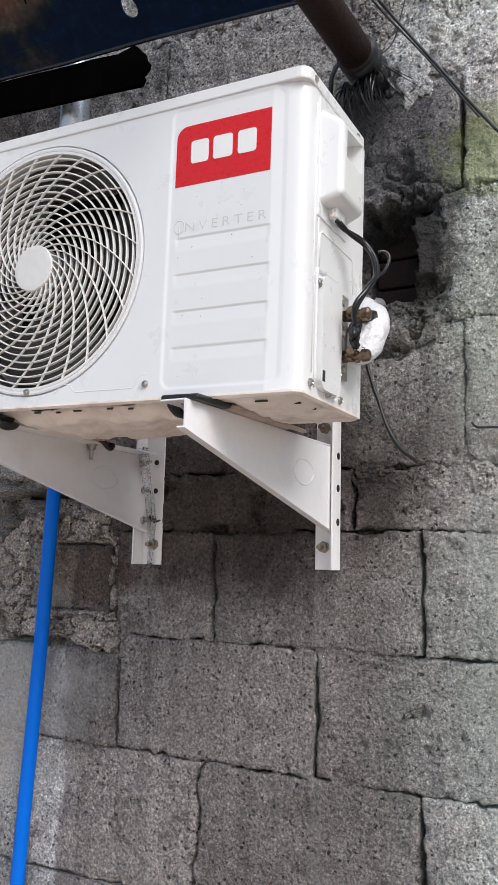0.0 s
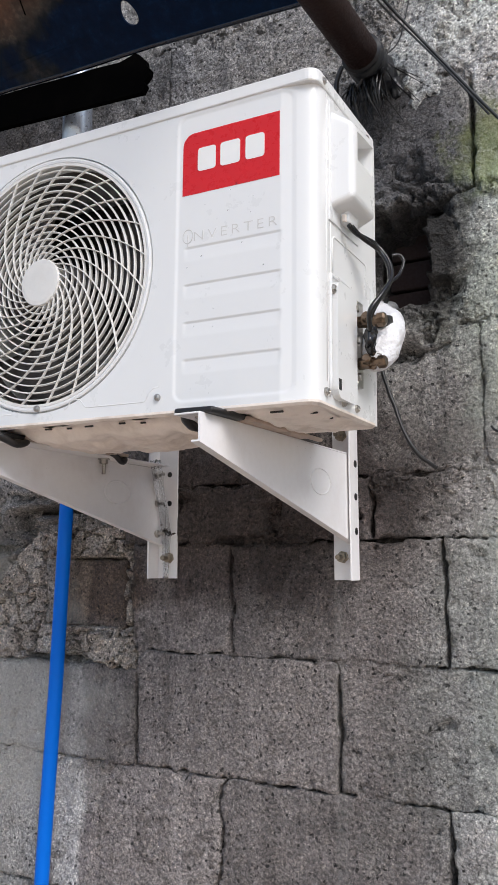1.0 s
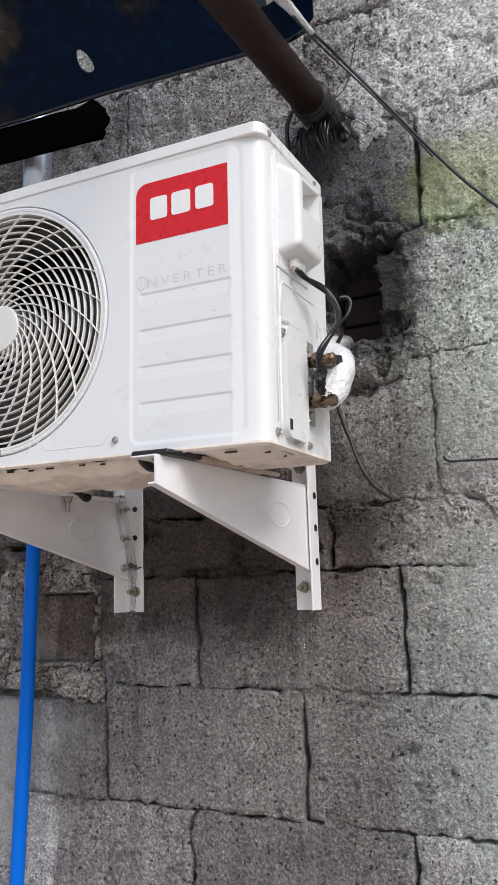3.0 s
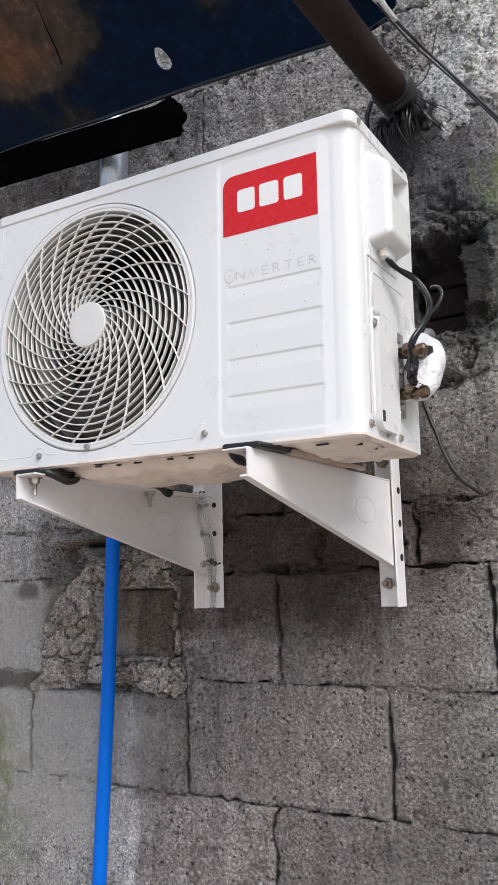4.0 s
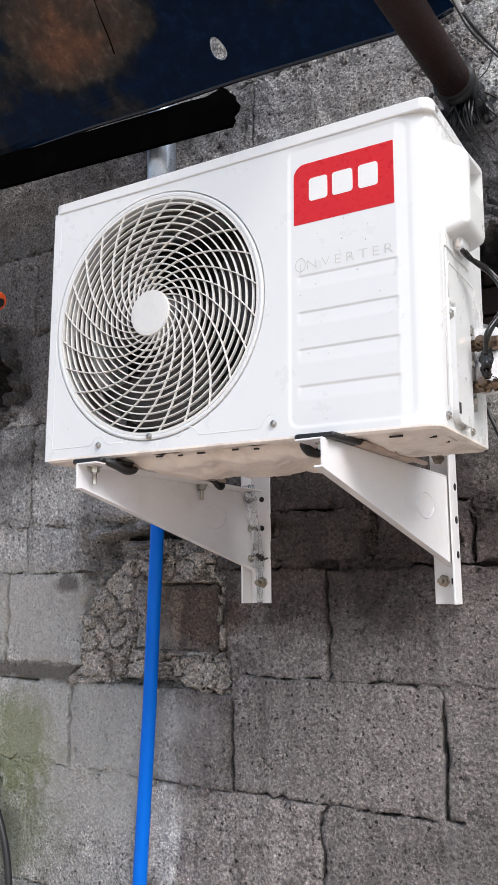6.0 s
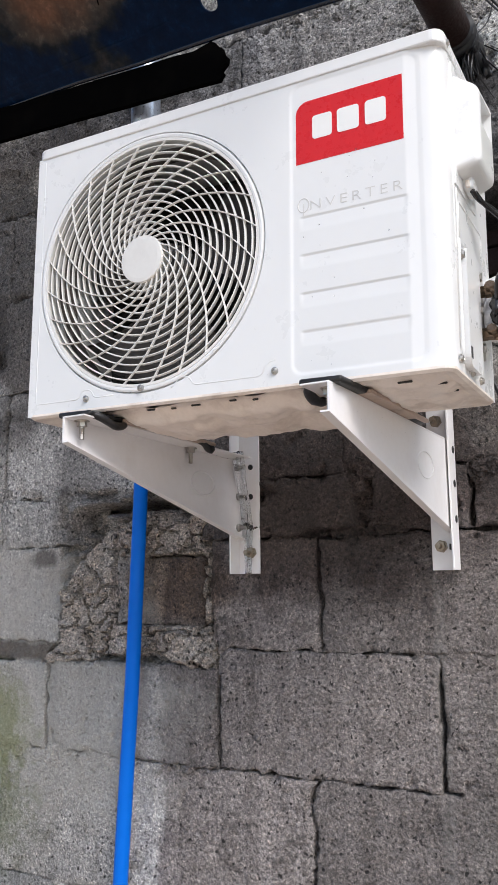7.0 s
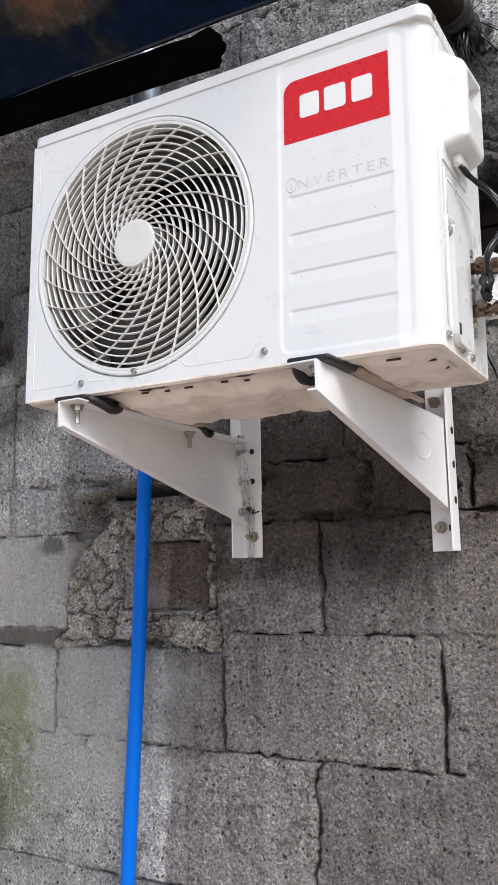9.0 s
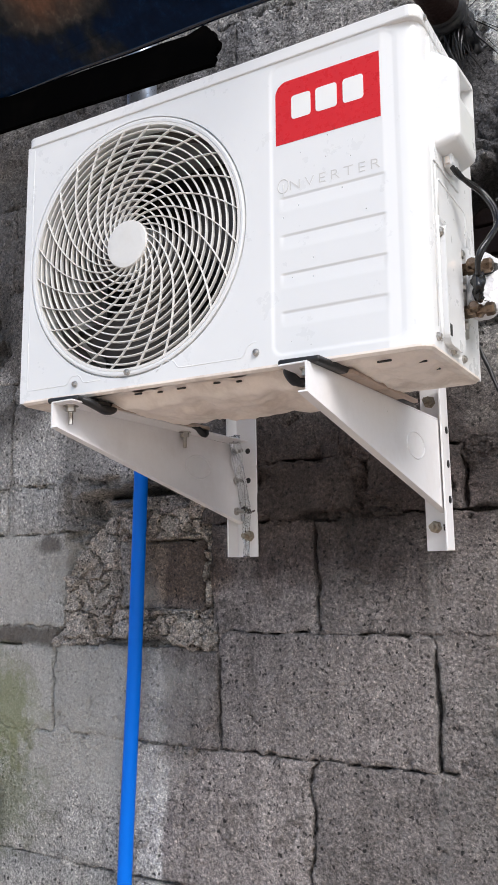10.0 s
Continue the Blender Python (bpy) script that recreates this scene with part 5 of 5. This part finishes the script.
def smears(spots):
    """Mortar squeezed out of the joints: an uneven ridge that stands proud of the blocks in places."""
    for k, (x0, x1, z, spread, count, size) in enumerate(spots):
        half = 0.012 + 2.2 * spread
        step = 0.0027
        gx = [x0 - 0.01 + step * i for i in range(int((x1 - x0 + 0.02) / step) + 1)]
        gz = [z - half + step * i for i in range(int(2 * half / step) + 1)]

        def ridge(x, zz):
            ends = min(1.0, (x - x0 + 0.012) / 0.03, (x1 + 0.012 - x) / 0.03)
            m = 0.75 * ends - ((zz - z) / half) ** 2 + 1.5 * fbm(x, zz, 19, k) + 0.6 * fbm(x, zz, 60, k + 5)
            m = max(0.0, min(1.0, m))
            return 0.02 - 0.021 * m - (0.0015 + 0.09 * size) * m * max(0.0, 0.5 + 0.8 * fbm(x, zz, 55, k + 2) + 1.8 * fbm(x, zz, 210, 1))

        link_mesh("mortar_smear", grid_mesh("mortar_smear", gx, gz, ridge), MORTAR, wall)


smears([(-0.05, 0.14, 2.045, 0.010, 46, 0.013), (0.1, 0.45, 2.045, 0.008, 26, 0.011), (-0.02, 0.4, 2.262, 0.007, 36, 0.010),
        (-0.45, -0.2, 2.70, 0.012, 34, 0.014), (-0.2, 0.1, 2.60, 0.05, 34, 0.014), (-0.12, 0.3, 1.79, 0.012, 44, 0.011), (-0.35, -0.25, 1.75, 0.03, 26, 0.013),
        (-1.3, -0.9, 1.8, 0.010, 40, 0.012), (-1.4, -1.2, 2.05, 0.014, 26, 0.016), (-1.4, -1.22, 2.26, 0.012, 18, 0.014), (-1.25, -0.62, 1.272, 0.006, 44, 0.006),
        (0.03, 0.3, 2.467, 0.007, 24, 0.010)])
inset = block(-0.828, -0.618, 1.525, 1.659, 3.1)
inset.location.y = 0.008

me = grid_mesh("pale_patch", [-0.09 + 0.0035 * k for k in range(54)], [2.4 + 0.0035 * k for k in range(66)], lambda x, z: -0.006 + 0.004 * fbm(x, z, 18, 2) + 0.002 * fbm(x, z, 70, 2) + 0.07 * max(0.0, math.hypot((x + 0.004) / 0.058, (z - 2.52) / 0.096) + 0.55 * fbm(x, z, 20, 5) - 0.75))
link_mesh("pale_patch", me, PALE_MORTAR, wall, "pale smeared mortar beside the support pipe", smooth=True)
for k in range(3):
    part("brick", boxed((-0.1 + 0.004 * k, 0.095, 2.08 + 0.055 * k), (-0.01, 0.13, 2.13 + 0.055 * k), 0.003), BRICK, wall)
hook = part("bent_wire", tube(bmesh.new(), smooth_path([(0.098, -0.006, 1.858), (0.108, -0.016, 1.849), (0.13, -0.014, 1.848), (0.2, -0.012, 1.846), (0.3, -0.01, 1.85)], 6), 0.002, 8), WIRE)
tagged(hook, "bent tie wire sticking out of a mortar joint", "wire")

# ---- blocks of the wall ----
seed = 0.0
for z0, z1, joints in ROWS:
    for a, b in zip(joints, joints[1:]):
        seed += 1.37
        block(a, b, z0, z1, seed)
